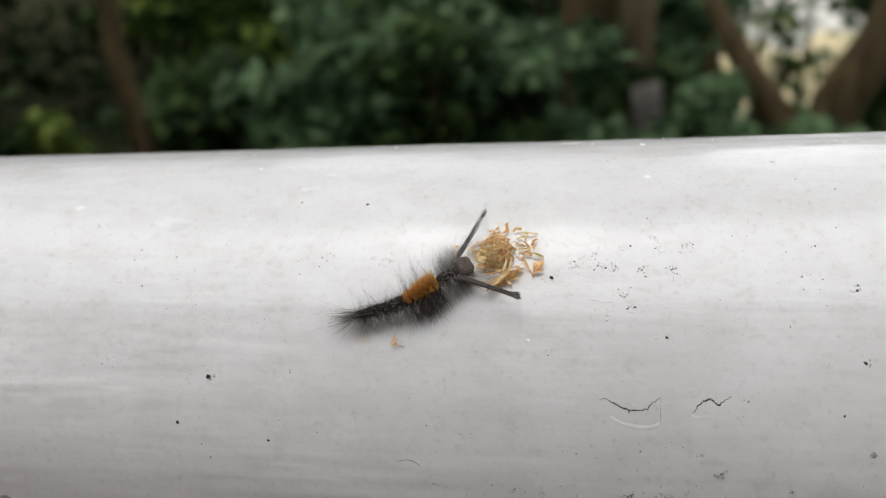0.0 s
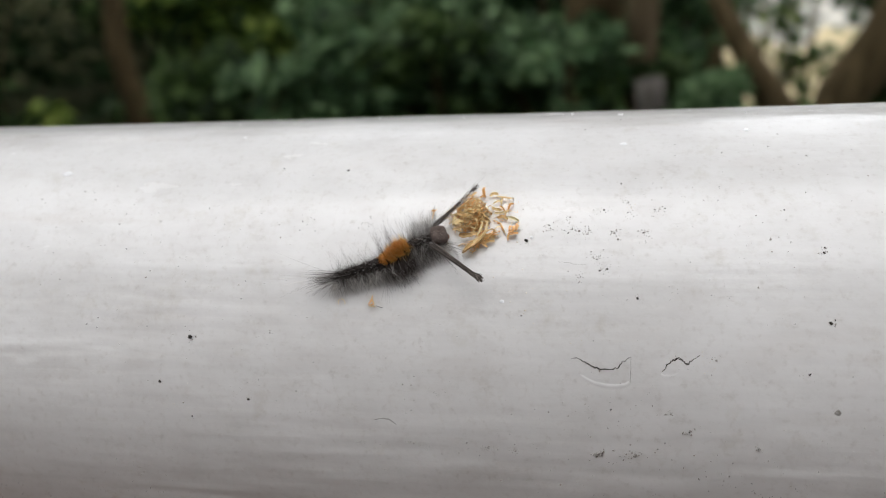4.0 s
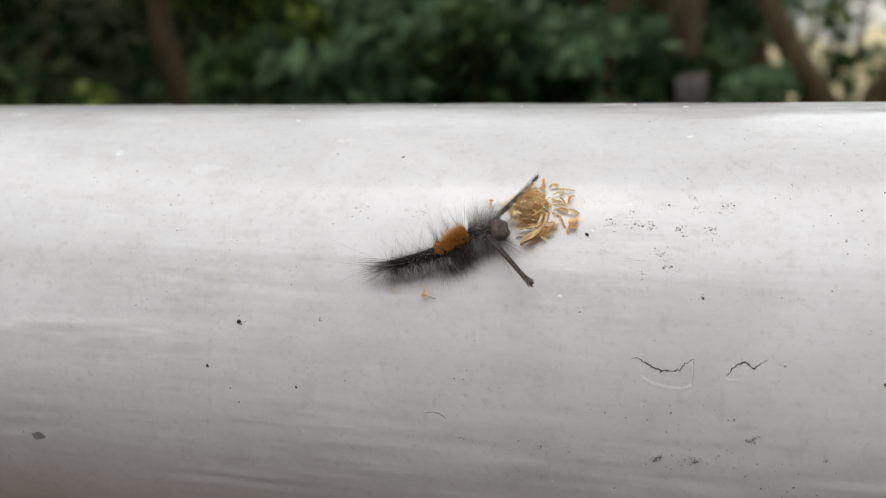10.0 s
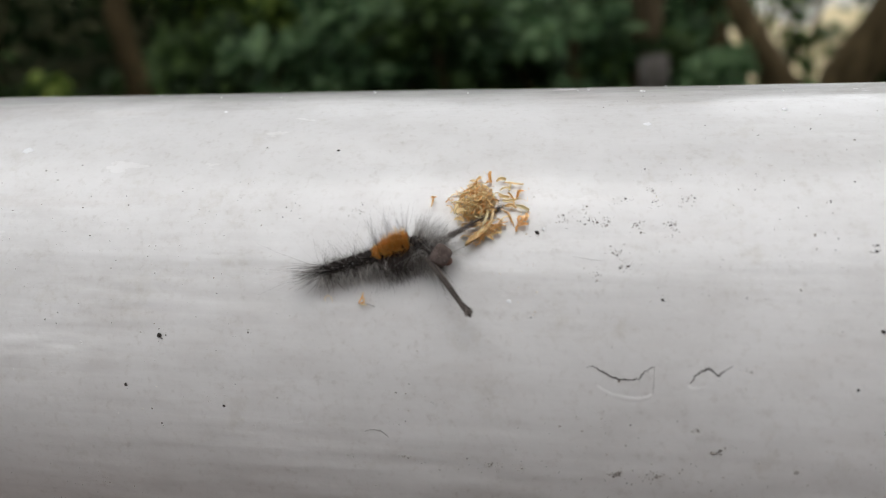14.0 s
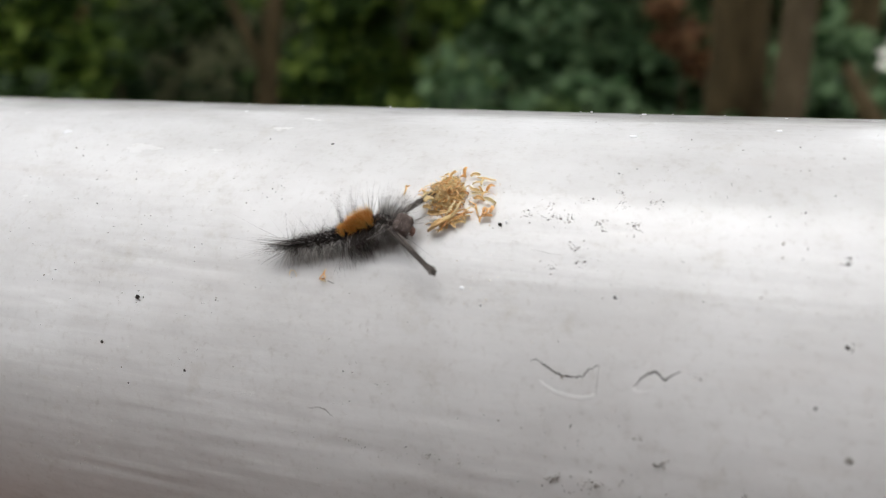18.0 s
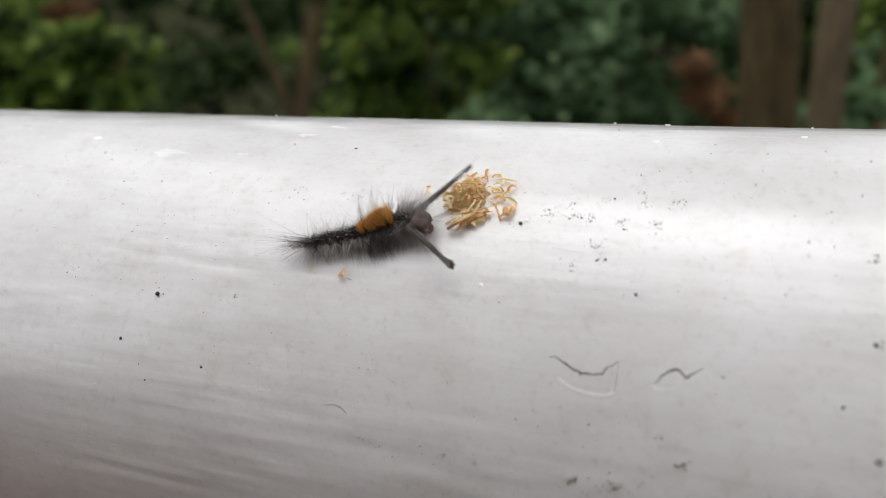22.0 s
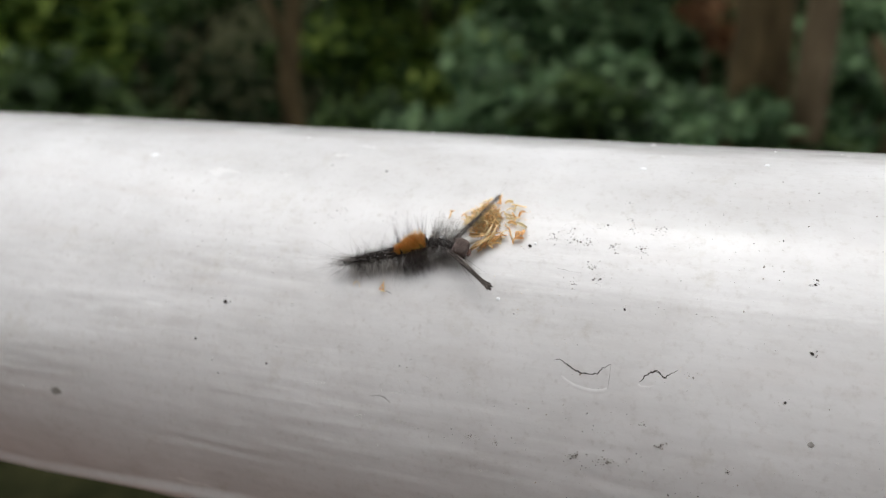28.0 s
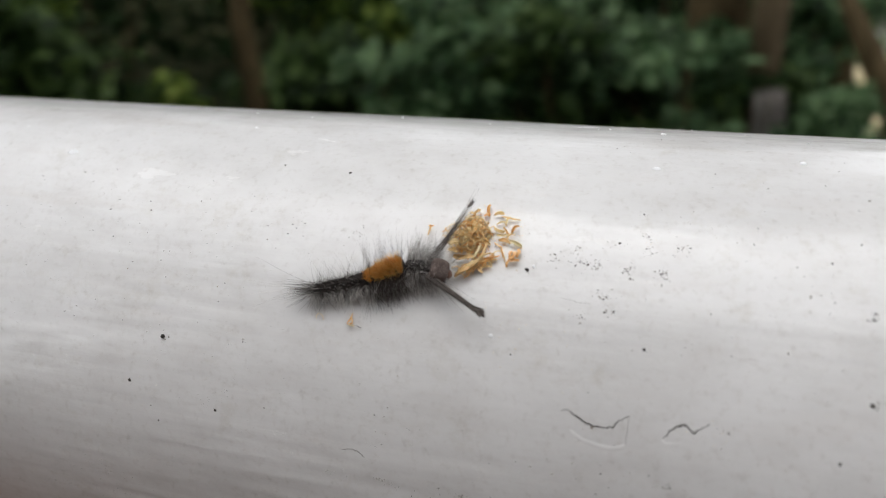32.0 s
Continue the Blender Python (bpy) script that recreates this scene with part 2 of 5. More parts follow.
HAIR_GOLD = island_material("golden_orange_hair", [(0.0, (0.94, 0.50, 0.11)), (0.5, (0.98, 0.70, 0.26)), (1.0, (0.98, 0.85, 0.52))], 0.6, 0.25, 0.5)
HAIR_ORANGE = island_material("rust_orange_hair", [(0.0, (0.36, 0.12, 0.02)), (0.35, (0.86, 0.41, 0.08)), (0.75, (0.97, 0.62, 0.19)), (1.0, (0.98, 0.82, 0.45))], 0.6, 0.25, 0.45)
SPOT = plain_noise_material("white_spot", (0.7, 0.7, 0.7), (0.8, 0.8, 0.78), 900, 0.5)
CHAFF = island_material("dry_golden_chaff", [(0.0, (0.93, 0.59, 0.24)), (0.25, (0.97, 0.72, 0.37)), (0.7, (0.98, 0.82, 0.49)), (1.0, (0.98, 0.90, 0.64))], 0.6, 0.3, 0.5, "object")
CHAFF_PALE = island_material("pale_straw_chaff", [(0.0, (0.96, 0.76, 0.40)), (1.0, (0.98, 0.88, 0.60))], 0.6, 0.3, 0.5, "object")
CHAFF_FINE = island_material("fine_golden_chaff", [(0.0, (0.68, 0.38, 0.13)), (0.4, (0.96, 0.71, 0.36)), (1.0, (0.98, 0.87, 0.60))], 0.7, 0.2, 0.5)
CHAFF_ORANGE = plain_noise_material("orange_chaff", (0.86, 0.45, 0.17), (0.96, 0.70, 0.38), 900, 0.65)
HUSK = plain_noise_material("golden_brown_husk", (0.52, 0.30, 0.11), (0.88, 0.64, 0.33), 2200, 0.6, 0.3, 0.0001, (1, 4, 1))
BARK = plain_noise_material("brown_bark", (0.040, 0.029, 0.013), (0.138, 0.100, 0.050), 14, 0.9, 0.15, 0.01, (1, 1, 0.25))
BARK_GREY = plain_noise_material("grey_brown_bark", (0.060, 0.044, 0.025), (0.205, 0.153, 0.092), 12, 0.9, 0.15, 0.01, (1, 1, 0.25))
STUMP = plain_noise_material("pale_grey_wood", (0.09, 0.080, 0.068), (0.26, 0.235, 0.205), 9, 0.9, 0.2, 0.008, (1, 1, 0.3))
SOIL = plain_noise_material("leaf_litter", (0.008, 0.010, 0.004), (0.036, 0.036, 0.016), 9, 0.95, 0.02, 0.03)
LEAF_GREEN = island_material("mid_green_leaves", [(0.0, (0.010, 0.022, 0.006)), (0.5, (0.028, 0.055, 0.014)), (1.0, (0.125, 0.19, 0.058))], 0.6, 0.18, 0.38)
LEAF_BLUE = island_material("blue_green_leaves", [(0.0, (0.013, 0.027, 0.010)), (0.5, (0.090, 0.168, 0.070)), (1.0, (0.26, 0.385, 0.185))], 0.6, 0.2, 0.38)
LEAF_BRIGHT = island_material("yellow_green_leaves", [(0.0, (0.016, 0.036, 0.006)), (0.5, (0.062, 0.106, 0.019)), (0.8, (0.19, 0.27, 0.05)), (1.0, (0.38, 0.47, 0.11))], 0.6, 0.2, 0.42)
LEAF_RUST = island_material("rusty_dead_leaves", [(0.0, (0.10, 0.048, 0.021)), (1.0, (0.27, 0.142, 0.066))], 0.7, 0.2, 0.3)
LEAF_FAR = island_material("far_leaves_with_shade", [(0.0, (0.006, 0.014, 0.005)), (1.0, (0.030, 0.052, 0.020))], 0.8, 0.04, 0.2)
GRAVEL = plain_noise_material("pale_yellow_gravel", (0.68, 0.56, 0.30), (0.82, 0.72, 0.48), 3, 0.95, 0.1, 0.01)
CONCRETE = plain_noise_material("pale_concrete", (0.64, 0.62, 0.54), (0.78, 0.76, 0.67), 2, 0.9, 0.1, 0.005)
HOUSE_ROOF = plain_noise_material("pale_roof_sheet", (0.48, 0.50, 0.52), (0.62, 0.64, 0.66), 3, 0.6, 0.3)
DARK_GLASS = plain_noise_material("dark_window_glass", (0.02, 0.025, 0.03), (0.04, 0.05, 0.05), 1, 0.08, 0.6)
BLOCKER_GREY = plain_noise_material("warm_grey_blocker", (0.36, 0.30, 0.28), (0.48, 0.41, 0.385), 6, 0.8, 0.3, 0.002, (0.3, 4, 4))
PAVING = plain_noise_material("brown_path", (0.092, 0.060, 0.048), (0.21, 0.147, 0.120), 25, 0.9, 0.2, 0.003)

# ---- ground, and unseen path, wall and roof that shape the light ----
def ground_height(x, y):
    """Level by the rail, then a bank that falls away, and a far hill added to close off the sky."""
    if y < 1.2:
        h = -0.05
    elif y < 17:
        h = -0.05 - 0.4076 * (y - 1.2)
    elif y < 40:
        h = -6.49
    else:
        h = -6.49 + 0.42 * (y - 40)
    near = min(1.0, max(0.0, (y - 1.2) / 3))
    return min(h, 26.0) + near * (0.25 * noise.noise(Vector((x * 0.35, y * 0.35, 0))) + 0.08 * noise.noise(Vector((x * 1.3, y * 1.3, 3))))


def build_ground():
    xs = sorted({*np.linspace(-14, 14, 57).round(2).tolist(), -400, -150, -60, -35, -22, 22, 35, 60, 150, 400})
    ys = sorted({*np.linspace(-3, 30, 67).round(2).tolist(), -400, -120, -40, -12, 36, 45, 60, 80, 110, 160, 260, 500})
    verts = [(x, y, ground_height(x, y)) for y in ys for x in xs]
    w = len(xs)
    faces = [(j * w + i, j * w + i + 1, (j + 1) * w + i + 1, (j + 1) * w + i) for j in range(len(ys) - 1) for i in range(w - 1)]
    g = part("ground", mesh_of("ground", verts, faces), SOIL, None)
    tagged(g, "dark leaf-littered bank falling away below the rail", "ground", kind="structure")


def box_bm(x0, x1, y0, y1, z0, z1, bevel=0.0):
    bm = bmesh.new()
    bmesh.ops.create_cube(bm, size=1, matrix=Matrix.Translation(((x0 + x1) / 2, (y0 + y1) / 2, (z0 + z1) / 2)) @ Matrix.Diagonal((x1 - x0, y1 - y0, z1 - z0, 1)))
    if bevel:
        bmesh.ops.bevel(bm, geom=bm.edges[:], offset=bevel, segments=2, affect="EDGES")
    return bm


# Unseen wall, roof and path, added to edge the sheen and bounce light.
def build_light_blockers():
    path = part("pavement", box_bm(-6, 6, -2.6, 0.55, -0.12, 0.0, 0.01), PAVING, None)
    tagged(path, "unseen brown path, bouncing light onto the underside of the rail", "path", kind="structure")
    wall = part("wall_south", box_bm(-2.4, 6, -2.75, -2.6, -0.12, 3.1), BLOCKER_GREY, None)
    tagged(wall, "plain unseen warm grey wall, added to darken the underside of the rail", "wall", kind="structure")
    roof = part("ceiling", box_bm(-2.2, 6, -2.9, -0.95, 3.1, 3.22, 0.01), BLOCKER_GREY, None)
    tagged(roof, "plain unseen warm grey roof slab, added to edge the sheen on the rail", "ceiling", kind="structure")


# ---- the painted rail ----
def build_rail():
    rail = tagged(new("handrail"), "white gloss-painted round metal handrail, speckled with grime", "handrail")
    rail.location = (0, 0, 0)
    xs = np.concatenate([np.linspace(-1.6, -0.16, 30), np.linspace(-0.15, 0.11, 261), np.linspace(0.12, 1.6, 30)])
    n = 420
    verts, faces = [], []
    for x in xs:
        for k in range(n):
            a = 2 * math.pi * k / n
            p = Vector((x, -math.sin(a) * RAIL_R, math.cos(a) * RAIL_R))
            d = 0.00016 * noise.noise(Vector((x * 22, p.y * 70, p.z * 70))) + 0.00005 * noise.noise(Vector((x * 90 + 7, p.y * 260, p.z * 260)))
            deg = math.degrees(a) if a < math.pi else math.degrees(a) - 360
            drag = math.exp(-((deg - 82) / 15) ** 2)
            if drag > 0.02 and abs(x) < 0.2:
                d += drag * (0.00007 * noise.noise(Vector((x * 60 + 3, deg * 0.42, 1.7))) + 0.00007 * noise.noise(Vector((x * 110, deg * 0.75, 5.1))))
            crinkle = math.exp(-((deg - 47) / 4) ** 2 - ((x + 0.045) / 0.032) ** 2)
            if crinkle > 0.03:
                d += crinkle * 0.00013 * noise.noise(Vector((x * 380, deg * 0.6, 8.3)))
            wrinkle = math.exp(-((deg - 56.5) / 2.6) ** 2 - ((x + 0.056) / 0.020) ** 2)
            if wrinkle > 0.03:
                d += wrinkle * (0.00006 + 0.00016 * noise.noise(Vector((x * 260, deg * 0.5, 2.9))))
            if 80 < deg < 96 and -0.060 < x < -0.015:
                # two low dried runs in the paint
                mid = 87.6 + 90 * (x + 0.039) ** 2 * 10 + 0.8 * noise.noise(Vector((x * 90, 4.4, 1.0)))
                ends = math.exp(-((x + 0.040) / 0.010) ** 4)
                d += ends * (0.00011 * math.exp(-((deg - mid) / 0.9) ** 2) - 0.00006 * math.exp(-((deg - mid - 1.9) / 1.0) ** 2) + 0.00007 * math.exp(-((deg - mid - 3.6) / 0.9) ** 2))
            seam = (deg - 113 - max(-3.0, min(8.0, -290 * (x + 0.052))) - 1.0 * noise.noise(Vector((x * 14, 0.4, 9.1)))) / 3.4
            if abs(seam) < 1:
                d += 0.00085 * (1 - seam * seam) ** 0.75
            verts.append((x, p.y * (1 + d / RAIL_R), AXIS_Z + p.z * (1 + d / RAIL_R)))
    for i in range(len(xs) - 1):
        for k in range(n):
            a, b = i * n + k, i * n + (k + 1) % n
            faces.append((a, b, b + n, a + n))
    part("rail_tube", mesh_of("rail_tube", verts, faces), PAINT, rail)
    for x in (-1.25, 1.25):
        v, f = tube([(x, 0, 0.0), (x, 0, 0.5), (x, 0, AXIS_Z - 0.027)], [0.021] * 3, 24)
        part("post", mesh_of("post", v, f), PAINT, rail)
        v, f = tube([(x, 0, 0.0), (x, 0, 0.008)], [0.06] * 2, 24)
        part("base_flange", mesh_of("base_flange", v, f, False), PAINT, rail)
    for x in (-1.6, 1.6):
        v, f = tube([(x - 0.004, 0, AXIS_Z), (x + 0.004, 0, AXIS_Z)], [0.0315] * 2, 32)
        part("end_cap", mesh_of("end_cap", v, f, False), PAINT, rail)
    return rail


def patch(outline, lift, rim, steps=14):
    """A thin skin that follows the rail inside an outline of (x, theta) points, domed by lift above a raised rim."""
    cx = sum(p[0] for p in outline) / len(outline)
    ct = sum(p[1] for p in outline) / len(outline)
    rings = 5
    verts, faces = [on_rail(cx, ct, lift)], []
    m = len(outline)
    for r in range(1, rings + 1):
        s = r / rings
        for x, th in outline:
            verts.append(on_rail(cx + (x - cx) * s, ct + (th - ct) * s, rim + (lift - rim) * (1 - s * s)))
    for x, th in outline:
        verts.append(on_rail(x, th, -0.0003))
    for k in range(m):
        faces.append((0, 1 + k, 1 + (k + 1) % m))
    for r in range(rings):
        for k in range(m):
            a, b = 1 + r * m + k, 1 + r * m + (k + 1) % m
            faces.append((a, a + m, b + m, b))
    return mesh_of("patch", verts, faces)


def ribbon(points, widths, lift):
    """A narrow jagged strip along (x, theta) points on the rail."""
    verts, faces = [], []
    for i, (x, th) in enumerate(points):
        x2, t2 = points[min(i + 1, len(points) - 1)]
        x1, t1 = points[max(i - 1, 0)]
        dx, dt = x2 - x1, (t2 - t1) * 0.5236
        ln = math.hypot(dx, dt) or 1
        nx, nt = -dt / ln, dx / ln
        w = widths[i] / 2
        for s in (-1, 1):
            verts.append(on_rail(x + nx * w * s, th + nt * w * s / 0.5236, lift))
    for i in range(len(points) - 1):
        faces.append((2 * i, 2 * i + 1, 2 * i + 3, 2 * i + 2))
    return mesh_of("crack", verts, faces)


def jagged(points, cuts, amount, seed):
    """Splits a line of (x, theta) points and shakes it."""
    rnd = random.Random(seed)
    out = []
    for (x1, t1), (x2, t2) in zip(points, points[1:]):
        for k in range(cuts):
            s = k / cuts
            out.append((x1 + (x2 - x1) * s + rnd.uniform(-amount, amount), t1 + (t2 - t1) * s + rnd.uniform(-amount, amount) * 1.9))
    return out + [points[-1]]


def crack_widths(n, most, seed):
    rnd = random.Random(seed)
    return [most * (0.25 + 0.75 * math.sin(math.pi * (i + 0.5) / n)) * rnd.uniform(0.5, 1.2) for i in range(n)]


# marks on the rail: millimetres along it, degrees from the crown, size in millimetres
BIG_SPECKS = [ (-39.4, 52.9, 0.95), (-42.92, 62.3, 0.55), (-40.32, 66.6, 0.34), (-39.42, 69.4, 0.42), (-32.86, 65.4, 0.45), (-29.88, 68.8, 0.32), (-24.17, 13.5, 0.5), (-32.04, 12.5, 0.3), (25.41, 48.0, 0.85), (25.29, 34.8, 0.5), (25.39, 33.8, 0.4), (-3.47, 32.3, 0.3), (-3.78, 47.5, 0.35), (7.63, 43.9, 0.4), (4.72, 38.2, 0.38), (4.47, 25.4, 0.5), (10.8, 65.3, 0.2), (12.55, 68.9, 0.3), (19.01, 71.8, 0.24), (4.23, 73.9, 0.24), (23.44, 57.3, 0.36), (6.27, 18.7, 0.34) ]
SMALL_SPECKS = [ (-45.05, 27.4, 0.3), (-44.35, 32.6, 0.2), (-30.3, 31.5, 0.24), (-20.31, 26.6, 0.24), (-37.18, 28.3, 0.24), (-36.18, 31.3, 0.24), (-41.62, 38.1, 0.18), (-48.37, 34.1, 0.2), (-33.84, 44.8, 0.22), (-57.71, 54.2, 0.16), (-33.62, 41.1, 0.16), (-45.63, 25.3, 0.18), (-36.78, 65.9, 0.2), (-31.64, 70.2, 0.2), (-45.53, 67.2, 0.2), (-44.57, 50.8, 0.14), (-31.9, 52.6, 0.14), (-30.11, 51.8, 0.16), (-54.86, 19.4, 0.2), (-28.21, 15.1, 0.18), (-21.3, 28.4, 0.24), (-21.76, 29.1, 0.2), (-27.52, 28.4, 0.2), (-28.28, 29.7, 0.2), (-24.89, 47.3, 0.16), (-62.14, 66.1, 0.24) ]
SMALL_SPECKS_2 = [ (10.6, 54.9, 0.2), (11.2, 54.5, 0.22), (11.5, 57.0, 0.18), (10.2, 56.9, 0.2), (12.9, 56.4, 0.16), (3.2, 57.9, 0.22), (4.2, 58.6, 0.18), (2.9, 56.7, 0.2), (4.0, 57.5, 0.4), (10.6, 17.1, 0.25), (-0.72, 28.2, 0.32), (1.47, 29.6, 0.22), (2.88, 29.2, 0.22), (2.86, 30.6, 0.26), (0.79, 29.2, 0.2), (7.17, 25.9, 0.3), (7.0, 23.8, 0.22), (9.2, 26.8, 0.24), (10.34, 24.6, 0.24), (14.48, 23.2, 0.25), (15.88, 23.2, 0.25), (22.48, 37.7, 0.24), (20.51, 34.6, 0.2), (4.1, 35.4, 0.24), (2.06, 39.8, 0.24), (0.96, 39.8, 0.2), (5.93, 39.6, 0.2), (11.46, 42.1, 0.2), (16.06, 45.2, 0.22), (1.39, 49.3, 0.2), (3.34, 52.0, 0.26), (-7.42, 54.7, 0.2), (-10.29, 51.7, 0.2), (-12.05, 49.4, 0.18), (14.53, 57.8, 0.3), (2.95, 66.7, 0.24), (-2.4, 65.4, 0.18), (-7.4, 61.7, 0.24), (24.46, 21.4, 0.22), (21.61, 42.6, 0.18) ]
CRACK_1 = [(1.24, 55.5), (1.71, 55.3), (2.24, 55.8), (2.76, 56.4), (3.38, 56.8), (4.01, 57.4), (4.83, 57.2), (5.64, 57.0), (6.16, 55.8), (6.99, 54.9)]
BLISTER_1 = [(1.3, 55.8), (1.5, 56.9), (1.9, 58.1), (2.6, 59.2), (3.5, 60.0), (4.5, 60.4), (5.5, 60.5), (6.4, 60.2), (6.85, 59.6)]
CRACK_2 = [(9.89, 57.4), (10.59, 55.8), (11.01, 55.3), (11.5, 54.9), (11.89, 55.3), (12.36, 56.0), (12.82, 55.2), (13.47, 54.3)]
BLISTER_2 = [(9.8, 57.9), (10.1, 58.3), (10.82, 58.2), (11.4, 57.7), (11.8, 57.0)]
CURL_1 = [(-19.08, 68.7), (-18.22, 68.3), (-17.51, 68.5), (-17.05, 69.1), (-16.73, 69.6)]
CURL_2 = [(-33.5, 63.0), (-34.31, 65.0), (-34.97, 66.5), (-35.4, 67.2)]
CURL_3 = [(-30.32, 65.9), (-28.35, 66.3), (-26.44, 68.3)]
CHIP = (-3.47, 32.3)
# the fleck at -5.77 mm paints the bright crescent on a glossy dent
WHITE_FLECKS = [(-59.84, 13.0, 0.75, 0.95), (-39.39, -1.7, 0.35, 0.6), (6.74, 5.6, 0.4, 0.7), (6.71, -12.6, 0.3, 0.4), (-5.77, 44.8, 0.26, 0.42), (20.16, 0.3, 0.35, 0.6)]
SMUDGES = [(-65.6, 82.2, 0.9, 1.1), (26.0, 64.1, 0.32, 0.5), (15.0, 55.2, 0.16, 0.3), (34.1, 75.4, 0.5, 0.6)]
SPECK_CLUSTERS = [(7.2, 26.0, 1.0, 2.0, 34), (2.0, 29.9, 1.6, 1.5, 34), (15.2, 23.6, 2.6, 2.6, 26), (4.7, 37.0, 2.0, 2.6, 26), (-20.3, 27.5, 1.2, 1.0, 16), (-27.5, 29.3, 1.8, 1.4, 14), (-36.6, 29.2, 2.4, 2.8, 16), (-39.8, 69.0, 2.0, 3.0, 24), (-33.0, 65.5, 1.6, 1.4, 16), (-5.0, 52.0, 4.5, 5.0, 60), (12.0, 57.0, 2.2, 1.2, 22), (12.0, 46.0, 9.0, 6.0, 44), (-48.0, 30.0, 8.0, 6.0, 34), (-15.0, 78.0, 14.0, 5.0, 40), (16.0, 72.0, 8.0, 6.0, 34), (-32.3, 21.0, 1.0, 1.3, 18), (20.0, 34.0, 5.0, 3.0, 22), (-58.0, 62.0, 8.0, 9.0, 26)]
TIGHT_CLUSTERS = [(-1.1, 29.6), (0.63, 27.4), (1.37, 29.7), (2.67, 30.2), (4.15, 25.4), (6.74, 23.5), (6.91, 26.4), (5.51, 30.8), (8.54, 30.8), (9.82, 25.5), (3.78, 35.7), (4.32, 38.3), (1.82, 39.9), (14.83, 55.0), (-39.9, 69.3), (-33.2, 65.6), (-20.6, 28.0)]
SMEARS = [(-7.3, 74.0, 0.9), (-4.4, 74.3, 0.6), (3.9, 74.3, 0.5), (7.0, 74.1, 0.8), (12.2, 69.2, 0.24), (10.4, 65.6, 0.2), (-15.2, 73.3, 0.6), (-20.8, 73.5, 0.7), (-41.8, 77.5, 0.8), (-37.8, 76.3, 0.6), (-28.0, 68.2, 1.5), (-25.7, 67.7, 0.8), (-19.1, 82.7, 0.9), (-42.4, 68.2, 0.7), (-34.1, 64.8, 0.6)]
SMALL_SPECKS_3 = [(-43.0, 62.1, 0.50), (-40.3, 66.6, 0.35), (-39.5, 68.5, 0.30), (-39.5, 69.7, 0.26), (-34.7, 65.4, 0.22), (-32.8, 65.5, 0.40), (-29.8, 68.7, 0.36), (-41.6, 73.5, 0.24), (-40.6, 73.1, 0.20), (-39.7, 76.6, 0.26), (-37.9, 77.1, 0.30), (-38.3, 79.2, 0.18), (-49.0, 91.9, 0.34), (-27.5, 83.4, 0.30), (-18.3, 79.9, 0.36), (-15.0, 61.4, 0.30), (-36.3, 72.8, 0.16), (-45.7, 78.6, 0.20), (-30.4, 51.7, 0.20), (-51.0, 60.6, 0.22), (-55.9, 66.7, 0.20), (-14.5, 81.4, 0.16), (-36.4, 58.0, 0.14), (-28.1, 66.3, 0.14)]
EDGE_BITS = [(-42.4, -12.5), (-34.6, -11.5), (-0.3, -14.0), (0.9, -14.5), (15.0, -16.0), (-12.6, -13.5), (21.0, -10.5), (-24.0, -17.0), (9.5, -20.0), (-52.0, -19.0)]

SCRATCH = [(-0.15, 36.8), (0.68, 36.9), (1.67, 37.3), (2.61, 37.3)]



# ---- grime on the rail ----
def speck_geo(x, th, size, rnd, flat=0.45):
    """A small uneven lump, pressed on the rail."""
    m = rail_pose(x, th, size * 0.0001, rnd.uniform(0, 360))
    bm = bmesh.new()
    bmesh.ops.create_icosphere(bm, subdivisions=1, radius=size / 2000)
    ax, ay = rnd.uniform(0.7, 1.3), rnd.uniform(0.6, 1.0)
    for v in bm.verts:
        k = 1 + rnd.uniform(-0.28, 0.28)
        v.co = m @ Vector((v.co.x * ax * k, v.co.y * ay * k, v.co.z * flat))
    return bm


